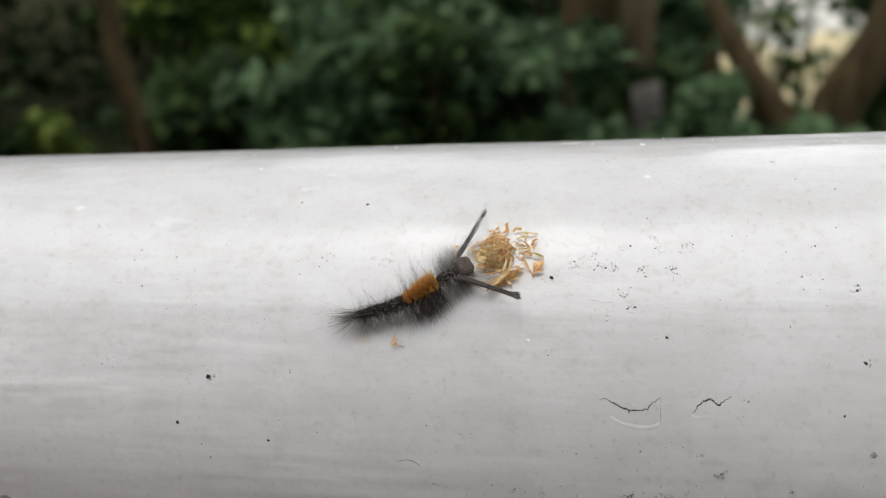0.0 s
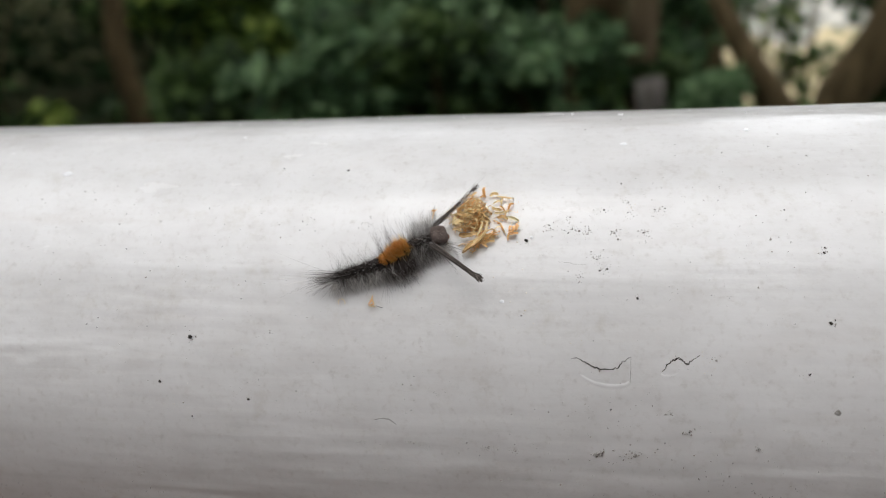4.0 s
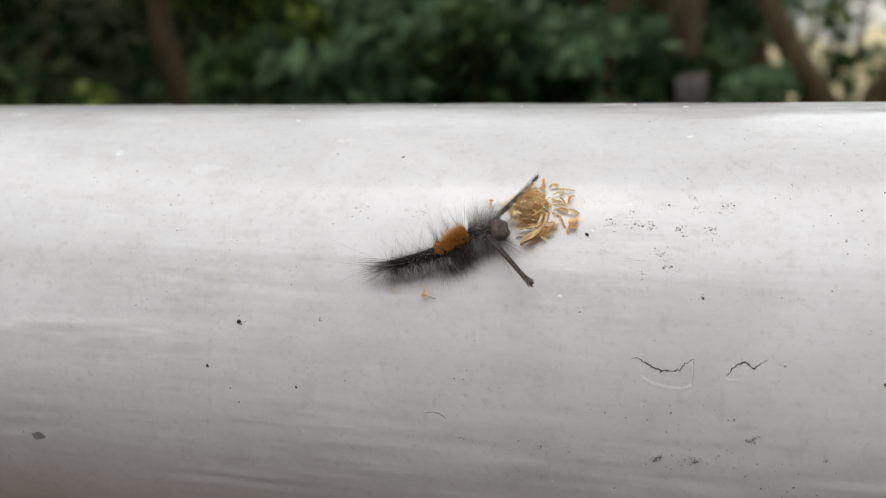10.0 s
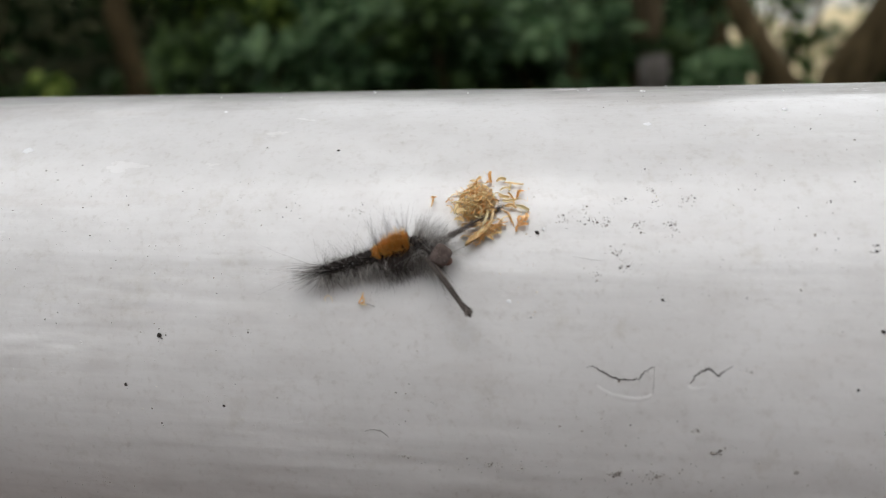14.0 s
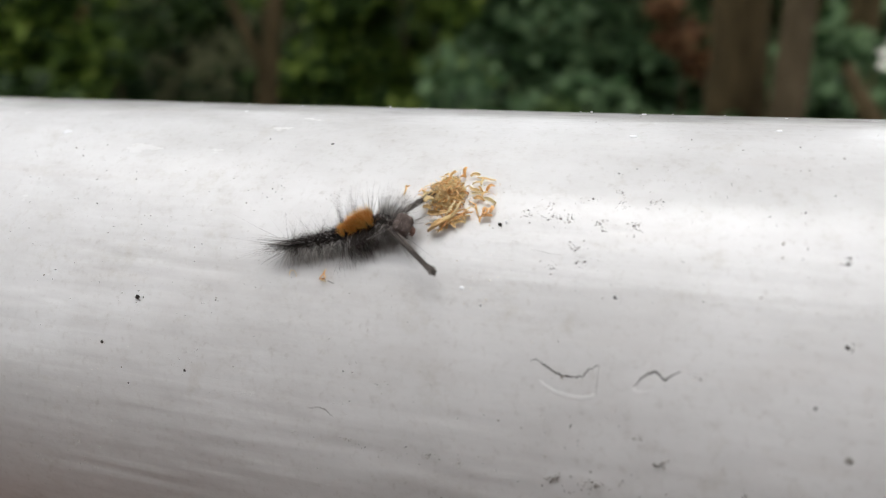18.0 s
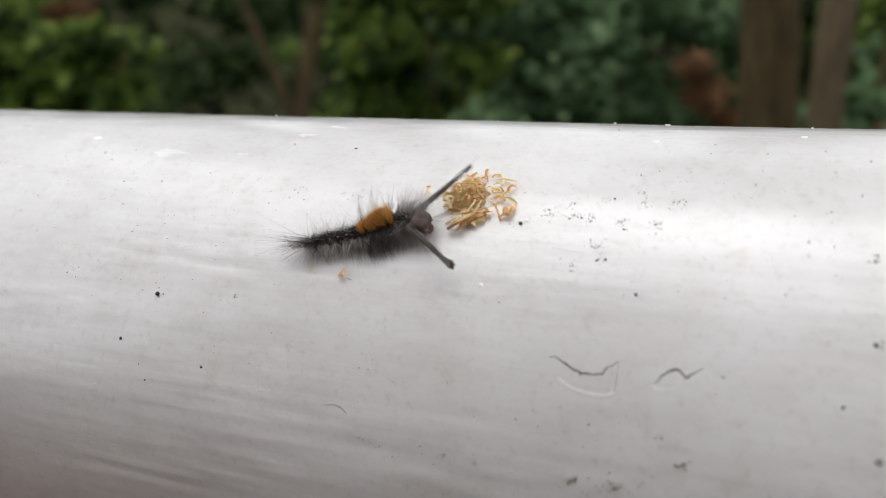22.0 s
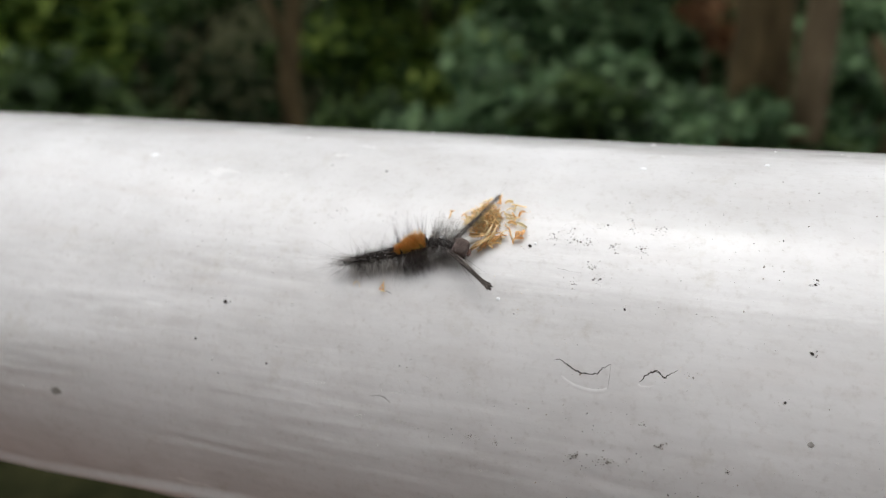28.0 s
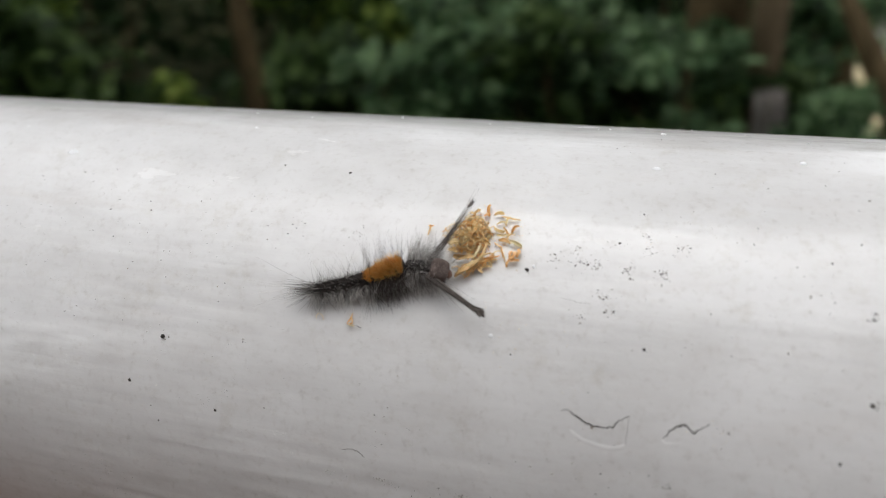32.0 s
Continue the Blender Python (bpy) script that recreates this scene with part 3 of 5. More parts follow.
def build_specks(rail):
    rnd = random.Random(7)
    for x, th, size in BIG_SPECKS:
        part("grime_speck", speck_geo(x, th, size * 0.72, rnd), NEAR_BLACK, rail, "black speck of grime")
    verts, faces = [], []

    def lump(x, th, size):
        o = len(verts)
        m = rail_pose(x, th, 0.0, rnd.uniform(0, 360))
        k = 6
        ax = rnd.uniform(0.3, 1.0)
        for i in range(k):
            a = 2 * math.pi * i / k
            r = size / 2000 * rnd.uniform(0.25, 1.5)
            verts.append(m @ Vector((r * math.cos(a), r * ax * math.sin(a), -0.00005)))
        verts.append(m @ Vector((0, 0, size * 0.0003)))
        faces.extend((o + i, o + (i + 1) % k, o + k) for i in range(k))

    for x, th, size in [*SMALL_SPECKS, *SMALL_SPECKS_2, *SMALL_SPECKS_3]:
        lump(x, th, size)
    for x, th, size in BIG_SPECKS:
        for _ in range(3):
            lump(x + rnd.gauss(0, size * 0.5), th + rnd.gauss(0, size), size * rnd.uniform(0.2, 0.5))
    for x, th, sx, st, count in SPECK_CLUSTERS:
        for _ in range(int(count * 0.55)):
            lump(rnd.gauss(x, sx * 1.2), rnd.gauss(th, st * 1.2), 0.06 + 0.19 * rnd.random() ** 2.4)
    for x, th in TIGHT_CLUSTERS:
        for _ in range(5 if x > 20 or th > 50 else 11):
            lump(rnd.gauss(x, 0.32), rnd.gauss(th, 0.5), 0.09 + 0.30 * rnd.random() ** 2)
    for _ in range(170):
        lump(rnd.uniform(-75, 45), rnd.uniform(58, 100), 0.09 + 0.2 * rnd.random() ** 2)
    for _ in range(190):
        lump(rnd.uniform(-75, 45), rnd.uniform(0, 100), rnd.uniform(0.10, 0.21))
    for _ in range(600):
        lump(rnd.uniform(-75, 45), rnd.uniform(-8, 105), 0.05 + 0.16 * rnd.random() ** 4)
    for line in (CURL_2, CURL_3):
        for (x1, t1), (x2, t2) in zip(line, line[1:]):
            for _ in range(15):
                s = rnd.random()
                lump(x1 + (x2 - x1) * s + rnd.gauss(0, 0.12), t1 + (t2 - t1) * s + rnd.gauss(0, 0.3), rnd.uniform(0.05, 0.2))
    # small gatherings of dirt along the underside
    for _ in range(75):
        x, th = rnd.uniform(-70, 40), rnd.uniform(54, 96)
        for _ in range(rnd.randint(3, 8)):
            lump(rnd.gauss(x, 0.4), rnd.gauss(th, 0.6), rnd.uniform(0.05, 0.15))
    dust = part("grime_specks", mesh_of("grime_specks", verts, faces, False), GRIME, rail)
    tagged(dust, "fine black specks of grime", kind="stuff")
    # pale dust round the denser clusters
    verts, faces = [], []
    for x, th in TIGHT_CLUSTERS:
        for _ in range(10 if x > 20 or th > 50 else 26):
            lump(rnd.gauss(x, 0.42), rnd.gauss(th, 0.8), 0.08 + 0.26 * rnd.random() ** 2)
    for x, th, size in BIG_SPECKS:
        for _ in range(9):
            lump(rnd.gauss(x, size * 0.9), rnd.gauss(th, size * 1.5), rnd.uniform(0.08, 0.24))
    for _ in range(380):
        lump(rnd.uniform(-75, 45), rnd.uniform(-5, 100), 0.08 + 0.26 * rnd.random() ** 3)
    for x, th, wide in SMEARS:
        for _ in range(int(34 * wide) + 8):
            lump(rnd.gauss(x, wide * 0.6), rnd.gauss(th, wide * 0.55), 0.06 + 0.2 * rnd.random() ** 2)
    tagged(part("pale_dust", mesh_of("pale_dust", verts, faces, False), FAINT_GRIME, rail), "fine grey dust stuck to the paint", kind="stuff")
    # yellow dust blown off the chaff
    verts, faces = [], []
    for x, th, sx, st, count in ((-3.0, 47.0, 2.2, 4.5, 90), (7.2, 24.5, 0.5, 0.8, 16), (-42.0, 67.0, 3.0, 3.0, 60), (-7.0, 37.0, 3.0, 2.5, 40), (14.0, 56.0, 1.0, 1.5, 24)):
        for _ in range(count):
            lump(rnd.gauss(x, sx), rnd.gauss(th, st), 0.07 + 0.22 * rnd.random() ** 2)
    tagged(part("yellow_dust", mesh_of("yellow_dust", verts, faces, False), POLLEN, rail), "fine yellow dust on the paint", kind="stuff")
    for x, th, sx, st in WHITE_FLECKS:
        out = [(x + sx * math.cos(a) * rnd.uniform(0.7, 1.2), th + st * math.sin(a) * rnd.uniform(0.7, 1.2)) for a in np.linspace(0, 2 * math.pi, 9)[:-1]]
        part("white_fleck", patch(out, 0.00005, 0.00002), WHITE_FLECK, rail, "clean white fleck of paint")
    for x, th in EDGE_BITS:
        part("white_fleck", speck_geo(x, th, rnd.uniform(0.15, 0.32), rnd, 0.5), WHITE_FLECK, rail, "white crumb of old paint")
    for x, th, sx, st in SMUDGES:
        out = [(x + sx * math.cos(a) * rnd.uniform(0.6, 1.25), th + st * math.sin(a) * rnd.uniform(0.6, 1.25)) for a in np.linspace(0, 2 * math.pi, 12)[:-1]]
        part("smudge", patch(out, 0.00006, 0.00001), SMUDGE_AND_SHADE, rail, "grey dried smudge")
    # chipped flake of old paint beside the chaff
    chip = part("paint_chip", speck_geo(CHIP[0], CHIP[1], 0.46, rnd, 0.5), NEAR_BLACK, rail, "small black chip with a pale edge")
    part("white_fleck", speck_geo(CHIP[0] + 0.55, CHIP[1] - 0.7, 0.42, rnd, 0.4), WHITE_FLECK, rail, "clean white fleck of paint")


def bead(points, width, high):
    """A low rounded ridge along (x, theta) points on the rail."""
    verts, faces = [], []
    n = len(points)
    for i, (x, th) in enumerate(points):
        x2, t2 = points[min(i + 1, n - 1)]
        x1, t1 = points[max(i - 1, 0)]
        dx, dt = x2 - x1, (t2 - t1) * 0.5236
        ln = math.hypot(dx, dt) or 1
        nx, nt = -dt / ln, dx / ln
        w = width * (0.7 + 0.3 * math.sin(math.pi * (i + 0.5) / n) ** 0.5)
        for q, z in ((-1, -0.00002), (-0.5, high * 0.75), (0, high), (0.5, high * 0.6), (1, -0.00002)):
            verts.append(on_rail(x + nx * w * q / 2, th + nt * w * q / 2 / 0.5236, z))
    for i in range(n - 1):
        for k in range(4):
            a = 5 * i + k
            faces.append((a, a + 1, a + 6, a + 5))
    return mesh_of("bead", verts, faces)


def build_cracks(rail):
    # pale bead paints a chip's lit lower edge, dark strip its overhang's shade and dirt
    for rim, line, width, seed in ((BLISTER_1, CRACK_1, 0.15, 3), (BLISTER_2, CRACK_2, 0.18, 5)):
        part("blister_rim", bead(jagged(rim, 4, 0.012, seed), 0.56, 0.000022), LIT_EDGE_PAINT, rail, "low pale bead painting the lit lower edge of a chip")
        pts = jagged(line, 4, 0.085, seed)
        part("paint_crack", ribbon(pts, crack_widths(len(pts), width, seed), 0.00003), NEAR_BLACK, rail, "jagged dark crack holding the shade and dirt under a paint edge")
    pts = jagged([(6.97, 54.9), (6.96, 57.0), (6.90, 59.6)], 5, 0.02, 44)
    part("paint_crack", ribbon(pts, crack_widths(len(pts), 0.055, 6), 0.00004), SMUDGE_AND_SHADE, rail, "hairline crack")
    part("blister_rim", bead(jagged([(12.3, 57.2), (13.0, 56.6), (13.5, 55.8)], 4, 0.03, 46), 0.4, 0.000018), LIT_EDGE_PAINT, rail, "low pale bead painting the lit lower edge of a chip")
    # grey ribbon that paints the soft shade beside a raised curl of paint
    pts = jagged(CURL_1, 3, 0.04, 20)
    part("paint_crack", ribbon(pts, crack_widths(len(pts), 0.12, 0), 0.00005), SMUDGE_AND_SHADE, rail, "grey strip painting the soft shade of a raised paint curl")
    pts = jagged(SCRATCH, 4, 0.04, 31)
    part("paint_crack", ribbon(pts, crack_widths(len(pts), 0.035, 2), 0.00003), SMUDGE_AND_SHADE, rail, "hairline scratch")


# ---- the caterpillar ----
# where its parts are over the clip: seconds, millimetres along the rail, degrees from the crown
TAIL = (-23.1, 40.7)
WAIST = (-18.4, 38.0)
BRUSH_ROWS = [(0, -14.7, 34.1), (0.5, -14.9, 34.3), (1, -15, 33.9), (1.5, -14.9, 33.9), (2, -14.6, 34), (2.5, -14.6, 33.9), (3, -14.8, 34.1), (3.5, -15, 34.6), (5.5, -16.2, 35), (6, -16.2, 35.2), (7, -15.6, 35), (8, -15.1, 34.7), (9, -15, 34.4), (9.5, -15.1, 34.4), (10, -15, 34.2), (12, -14.9, 34.3), (13, -14.8, 34.7), (13.5, -14.8, 35.6), (15.5, -14.8, 35.6), (16, -14.8, 35.4), (16.5, -14.8, 35.6), (17, -14.9, 35.6), (17.5, -14.8, 35.6), (18, -14.8, 35), (19, -14.8, 34.9), (20, -14.9, 34.9), (21, -14.8, 35.4), (22, -14.9, 35.1), (23, -14.9, 34.9), (24, -15.1, 34.8), (24.5, -15, 35.3), (26.5, -14.9, 35.5), (27, -14.8, 35.3), (27.5, -14.4, 35.4), (28, -14.5, 35.2), (29, -14.5, 35.1), (30, -14.3, 35.2), (30.5, -14.3, 35.2), (31, -14.4, 35.3), (31.5, -14.4, 35.1), (32, -14.4, 35.1)]
HEAD_ROWS = [(0, -12.3, 31.5), (0.5, -12.6, 33.1), (1, -11.8, 33.9), (1.5, -11.8, 33.1), (2, -11.2, 33), (2.5, -10.8, 32.5), (3, -12, 31.9), (3.5, -11.6, 32.5), (5.5, -15, 33.4), (6, -13.7, 36.2), (7, -13.3, 36.4), (8, -12.8, 35), (9, -12.4, 33.4), (9.5, -12.1, 33.4), (10, -12.1, 33.4), (12, -12.4, 33.9), (13, -11.7, 34.1), (13.5, -12, 38.3), (15.5, -12, 36.5), (16, -12, 36.4), (16.5, -12, 36.6), (17, -12, 36.4), (17.5, -12.1, 36), (18, -12.1, 35.6), (19, -12, 36), (20, -12.1, 35), (21, -12.1, 35.5), (22, -12.3, 35.5), (23, -11.9, 35.6), (24, -12.3, 35.4), (24.5, -11.8, 36.5), (26.5, -11.4, 35.1), (27, -11.4, 35.4), (27.5, -10.5, 35.9), (28, -10.7, 35.8), (29, -11, 35.1), (30, -10.6, 35.3), (30.5, -10.9, 35.2), (31, -11, 35.1), (31.5, -11.1, 34.7), (32, -11.2, 35.2)]
UPPER_TIP_ROWS = [(0, -10.1, 16.9), (0.5, -8.4, 20.4), (1, -7.9, 21.5), (1.5, -8.4, 21.6), (2, -8.2, 19.6), (2.5, -7.2, 21.2), (3, -9.4, 17), (3.5, -7.4, 20.8), (5.5, -12.5, 21.9), (6, -9.7, 31.6), (7, -9.3, 31.2), (8, -9.4, 28), (9, -8.6, 22.9), (9.5, -7.9, 22.1), (10, -8.4, 20.5), (12, -8.1, 21.8), (13, -8.9, 26.6), (13.5, -8.1, 29.3), (15.5, -8.1, 29.4), (16, -9.1, 27.1), (16.5, -9.3, 26.1), (17, -8.4, 26.6), (17.5, -9, 26.1), (18, -9.5, 24.6), (19, -9.1, 24.9), (20, -8.9, 26.6), (21, -8.7, 22.7), (22, -9.3, 21.5), (23, -8.8, 23.2), (24, -9.1, 23.2), (24.5, -9.4, 26.3), (26.5, -8.3, 24.2), (27, -9, 26.3), (27.5, -8.4, 22.7), (28, -8.2, 23.1), (29, -9.4, 21.4), (30, -9.2, 21.6), (30.5, -9.3, 21.6), (31, -9.9, 21.1), (31.5, -9.6, 21.7), (32, -9.6, 20.9)]
LOWER_TIP_ROWS = [(0, -6.9, 37.3), (0.5, -7.9, 41), (1, -8, 42.6), (1.5, -8.2, 41.7), (2, -6.3, 41), (2.5, -6, 41.9), (3, -6.4, 38.7), (3.5, -6.1, 41.4), (5.5, -10.7, 44.3), (6, -10.8, 48.7), (7, -10.3, 48.3), (8, -9.5, 47.2), (9, -8.3, 44.6), (9.5, -8.5, 44.2), (10, -8.3, 43.8), (12, -8.5, 44.3), (13, -7.5, 43.9), (13.5, -8.7, 48.6), (15.5, -9, 46.4), (16, -8.3, 45.7), (16.5, -7.8, 45.4), (17, -7.8, 46.2), (17.5, -7.6, 45.4), (18, -7.5, 44.5), (19, -8, 45.2), (20, -7.3, 44.6), (21, -7.8, 44.5), (22, -8, 43.6), (23, -7.7, 44.3), (24, -8.2, 44.3), (24.5, -8.8, 46), (26.5, -7, 45.1), (27, -6.9, 45.3), (27.5, -6.6, 43.6), (28, -6.2, 43.9), (29, -6.1, 42.2), (30, -5.8, 42.2), (30.5, -5.7, 42.2), (31, -5.7, 41.8), (31.5, -6.4, 42.5), (32, -6.3, 42.1)]
STEP_TIMES = [k * 0.5 for k in range(65)]
KNOTS = (0.0, 0.42, 0.70, 1.0)


def at_time(rows, t):
    ts = [r[0] for r in rows]
    return float(np.interp(t, ts, [r[1] for r in rows])), float(np.interp(t, ts, [r[2] for r in rows]))


def spine(t, s):
    """The body's line at t seconds; s is 0 at the tail, 0.42 behind the brush, 0.70 before it, 1 at the head."""
    pts = (TAIL, WAIST, at_time(BRUSH_ROWS, t), at_time(HEAD_ROWS, t))
    out = [0.0, 0.0]
    k = 0 if s < KNOTS[1] else 1 if s < KNOTS[2] else 2
    u = (s - KNOTS[k]) / (KNOTS[k + 1] - KNOTS[k])
    for i in (0, 1):
        p = [q[i] for q in pts]
        slope = [(p[1] - p[0]) / 0.42, (p[2] - p[0]) / 0.70, (p[3] - p[1]) / 0.58, (p[3] - p[2]) / 0.30]
        w = KNOTS[k + 1] - KNOTS[k]
        m0, m1 = slope[k] * w, slope[k + 1] * w
        out[i] = (2 * u ** 3 - 3 * u ** 2 + 1) * p[k] + (u ** 3 - 2 * u ** 2 + u) * m0 + (3 * u ** 2 - 2 * u ** 3) * p[k + 1] + (u ** 3 - u ** 2) * m1
    return out


def spine_pose(t, s, lift):
    x, th = spine(t, s)
    x1, t1 = spine(t, max(0.0, s - 0.03))
    x2, t2 = spine(t, min(1.0, s + 0.03))
    turn = math.degrees(math.atan2(-(t2 - t1) * 0.54, x2 - x1))
    return rail_pose(x, th, lift, turn)


HEAD_LIFT = 0.0015


def tip_pose(t, side):
    """Pose of a hair pencil: x runs from beside the head to its tip."""
    base = spine_pose(t, 1.0, HEAD_LIFT) @ Vector((-0.0009, 0.00072 * side, 0.0003))
    x, th = at_time(UPPER_TIP_ROWS if side > 0 else LOWER_TIP_ROWS, t)
    # the upper pencil pokes into the heap of chaff at times
    high = float(np.interp(t, (4.5, 6, 8, 9, 13, 13.5, 18.5, 20), (1.6, 0.45, 0.45, 1.6, 1.6, 0.45, 0.45, 1.6))) if side > 0 else 2.2
    d = (on_rail(x, th, high / 1000) - base).normalized()
    up = rail_pose(x, th, 0.0).to_3x3() @ Vector((0, 0, 1))
    y = up.cross(d).normalized()
    m = Matrix((d, y, d.cross(y))).transposed().to_4x4()
    return Matrix.Translation(base) @ m


# share of the body's line, radius and height of the centre in millimetres; tail first
SEGMENT_TABLE = [(0.03, 0.42, 1.0), (0.105, 0.50, 1.04), (0.18, 0.53, 1.06), (0.255, 0.55, 1.08), (0.33, 0.58, 1.12), (0.405, 0.63, 1.16), (0.490, 0.78, 1.26), (0.565, 0.84, 1.32), (0.640, 0.86, 1.36), (0.745, 0.74, 1.36), (0.845, 0.66, 1.38), (0.925, 0.58, 1.42)]


def segment_mesh(r, seed):
    """A soft ring of the body with a waist at both ends and warts for the hair."""
    rnd = random.Random(seed)
    sides, rings = 20, 9
    verts, faces = [], []
    half = 0.68
    for i in range(rings):
        s = -1 + 2 * i / (rings - 1)
        k = math.sqrt(max(0.02, 1 - abs(s) ** 2.6)) * 0.30 + 0.70
        if abs(s) == 1:
            k = 0.55
        for j in range(sides):
            a = 2 * math.pi * j / sides
            wart = 1 + 0.12 * max(0, math.cos(4 * a)) * (1 - s * s) + rnd.uniform(-0.02, 0.02)
            y, z = r * k * wart * math.sin(a) * 1.04, r * k * wart * math.cos(a) * 0.95
            verts.append((s * half / 1000, y / 1000, z / 1000))
    for i in range(rings - 1):
        for j in range(sides):
            a, b = i * sides + j, i * sides + (j + 1) % sides
            faces.append((a, a + sides, b + sides, b))
    faces.append(tuple(range(sides)))
    faces.append(tuple((rings - 1) * sides + k for k in range(sides))[::-1])
    return mesh_of("body_segment", verts, faces)


def hair(base, d, length, bend, radius):
    """One hair, from millimetres."""
    return (Vector(base) / 1000, Vector(d).normalized(), length / 1000, Vector(bend), radius / 1000)


def fan(rnd, at, toward, count, lengths, spread, radius, droop=-0.2):
    """Hairs that spread from one wart."""
    out = []
    for _ in range(count):
        d = (toward[0] + rnd.gauss(0, spread), toward[1] + rnd.gauss(0, spread * 0.3), toward[2] + rnd.gauss(0, spread * 0.6))
        out.append(hair((at[0] + rnd.gauss(0, 0.05), at[1], at[2] + rnd.gauss(0, 0.05)), d, rnd.uniform(*lengths), (rnd.gauss(0, 0.12), rnd.gauss(0, 0.05), droop * rnd.uniform(0.4, 1.3)), radius * rnd.uniform(0.7, 1.2)))
    return out


def flank(rnd, r, side, count, lengths, lift, spread, radius, lean=0.0, angles=(45, 115), droop=-0.2):
    """Loose hairs all over one flank."""
    out = []
    for _ in range(count):
        a = radians(rnd.uniform(*angles))
        at = (rnd.uniform(-0.6, 0.6), side * r * math.sin(a) * 0.95, r * math.cos(a) * 0.9)
        d = (rnd.gauss(lean, spread), side, rnd.gauss(lift + 0.5 * math.cos(a), 0.25))
        out.append(hair(at, d, rnd.uniform(*lengths), (rnd.gauss(0, 0.09), side * rnd.uniform(-0.05, 0.08), droop * rnd.random()), radius * rnd.uniform(0.7, 1.25)))
    return out


def back(rnd, r, count, lengths, spread, radius, lean=0.0, wide=40):
    """Short upright hairs along the back."""
    out = []
    for _ in range(count):
        a = radians(rnd.uniform(-wide, wide))
        at = (rnd.uniform(-0.6, 0.6), r * math.sin(a), r * math.cos(a) * 0.93)
        d = (rnd.gauss(lean, spread), math.sin(a) * 0.9 + rnd.gauss(0, 0.25), math.cos(a))
        out.append(hair(at, d, rnd.uniform(*lengths), (rnd.gauss(0, 0.1), rnd.gauss(0, 0.1), rnd.uniform(-0.15, 0.0)), radius * rnd.uniform(0.7, 1.2)))
    return out


def brush(rnd, r, low, high, lean):
    """A dense soft brush on the back in small locks; its height runs from low at the rear to high at the front."""
    out = []
    for k in range(190):
        x0, a0 = (-0.30, 0.30)[k % 2] + max(-0.22, min(0.22, rnd.gauss(0, 0.10))), radians(max(-60, min(60, rnd.gauss(0, 24))))
        tall = (low + (high - low) * (x0 + 0.70) / 1.40) * rnd.uniform(0.62, 1.15) * math.cos(a0) ** 0.8
        tip = Vector((x0 + lean * tall + rnd.gauss(0, 0.20), (r + tall * 0.7) * math.sin(a0 * 0.9) * 0.86 + rnd.gauss(0, 0.08), (r * 0.9 + tall) * math.cos(a0 * 0.75)))
        for _ in range(8):
            x, a = x0 + rnd.gauss(0, 0.09), a0 + rnd.gauss(0, 0.15)
            at = Vector((x, r * math.sin(a) * 0.96, r * math.cos(a) * 0.9))
            way = tip + Vector((rnd.gauss(0, 0.07), rnd.gauss(0, 0.08), rnd.gauss(0, 0.06))) - at
            out.append(hair(at, way, way.length * rnd.uniform(0.8, 1.15), (rnd.gauss(-0.05, 0.1), rnd.gauss(0, 0.1), 0.0), 0.021))
    return out


def brush_tips(rnd, r, low, high, lean):
    """Longer golden hairs that stand out of the brush."""
    out = []
    for _ in range(460):
        x, a = rnd.choice((-0.30, 0.30)) + rnd.gauss(0, 0.11), radians(max(-58, min(58, rnd.gauss(5, 26))))
        tall = low + (high - low) * (x + 0.70) / 1.40
        at = Vector((x, r * math.sin(a) * 0.96, r * math.cos(a) * 0.9))
        out.append(hair(at, (rnd.gauss(lean + 0.1, 0.22), math.sin(a) * 0.8 + rnd.gauss(0, 0.18), math.cos(a)), (tall * math.cos(a) ** 0.5 + 0.15) * rnd.uniform(0.85, 1.5), (rnd.gauss(0, 0.1), rnd.gauss(0, 0.1), 0), 0.015))
    return out


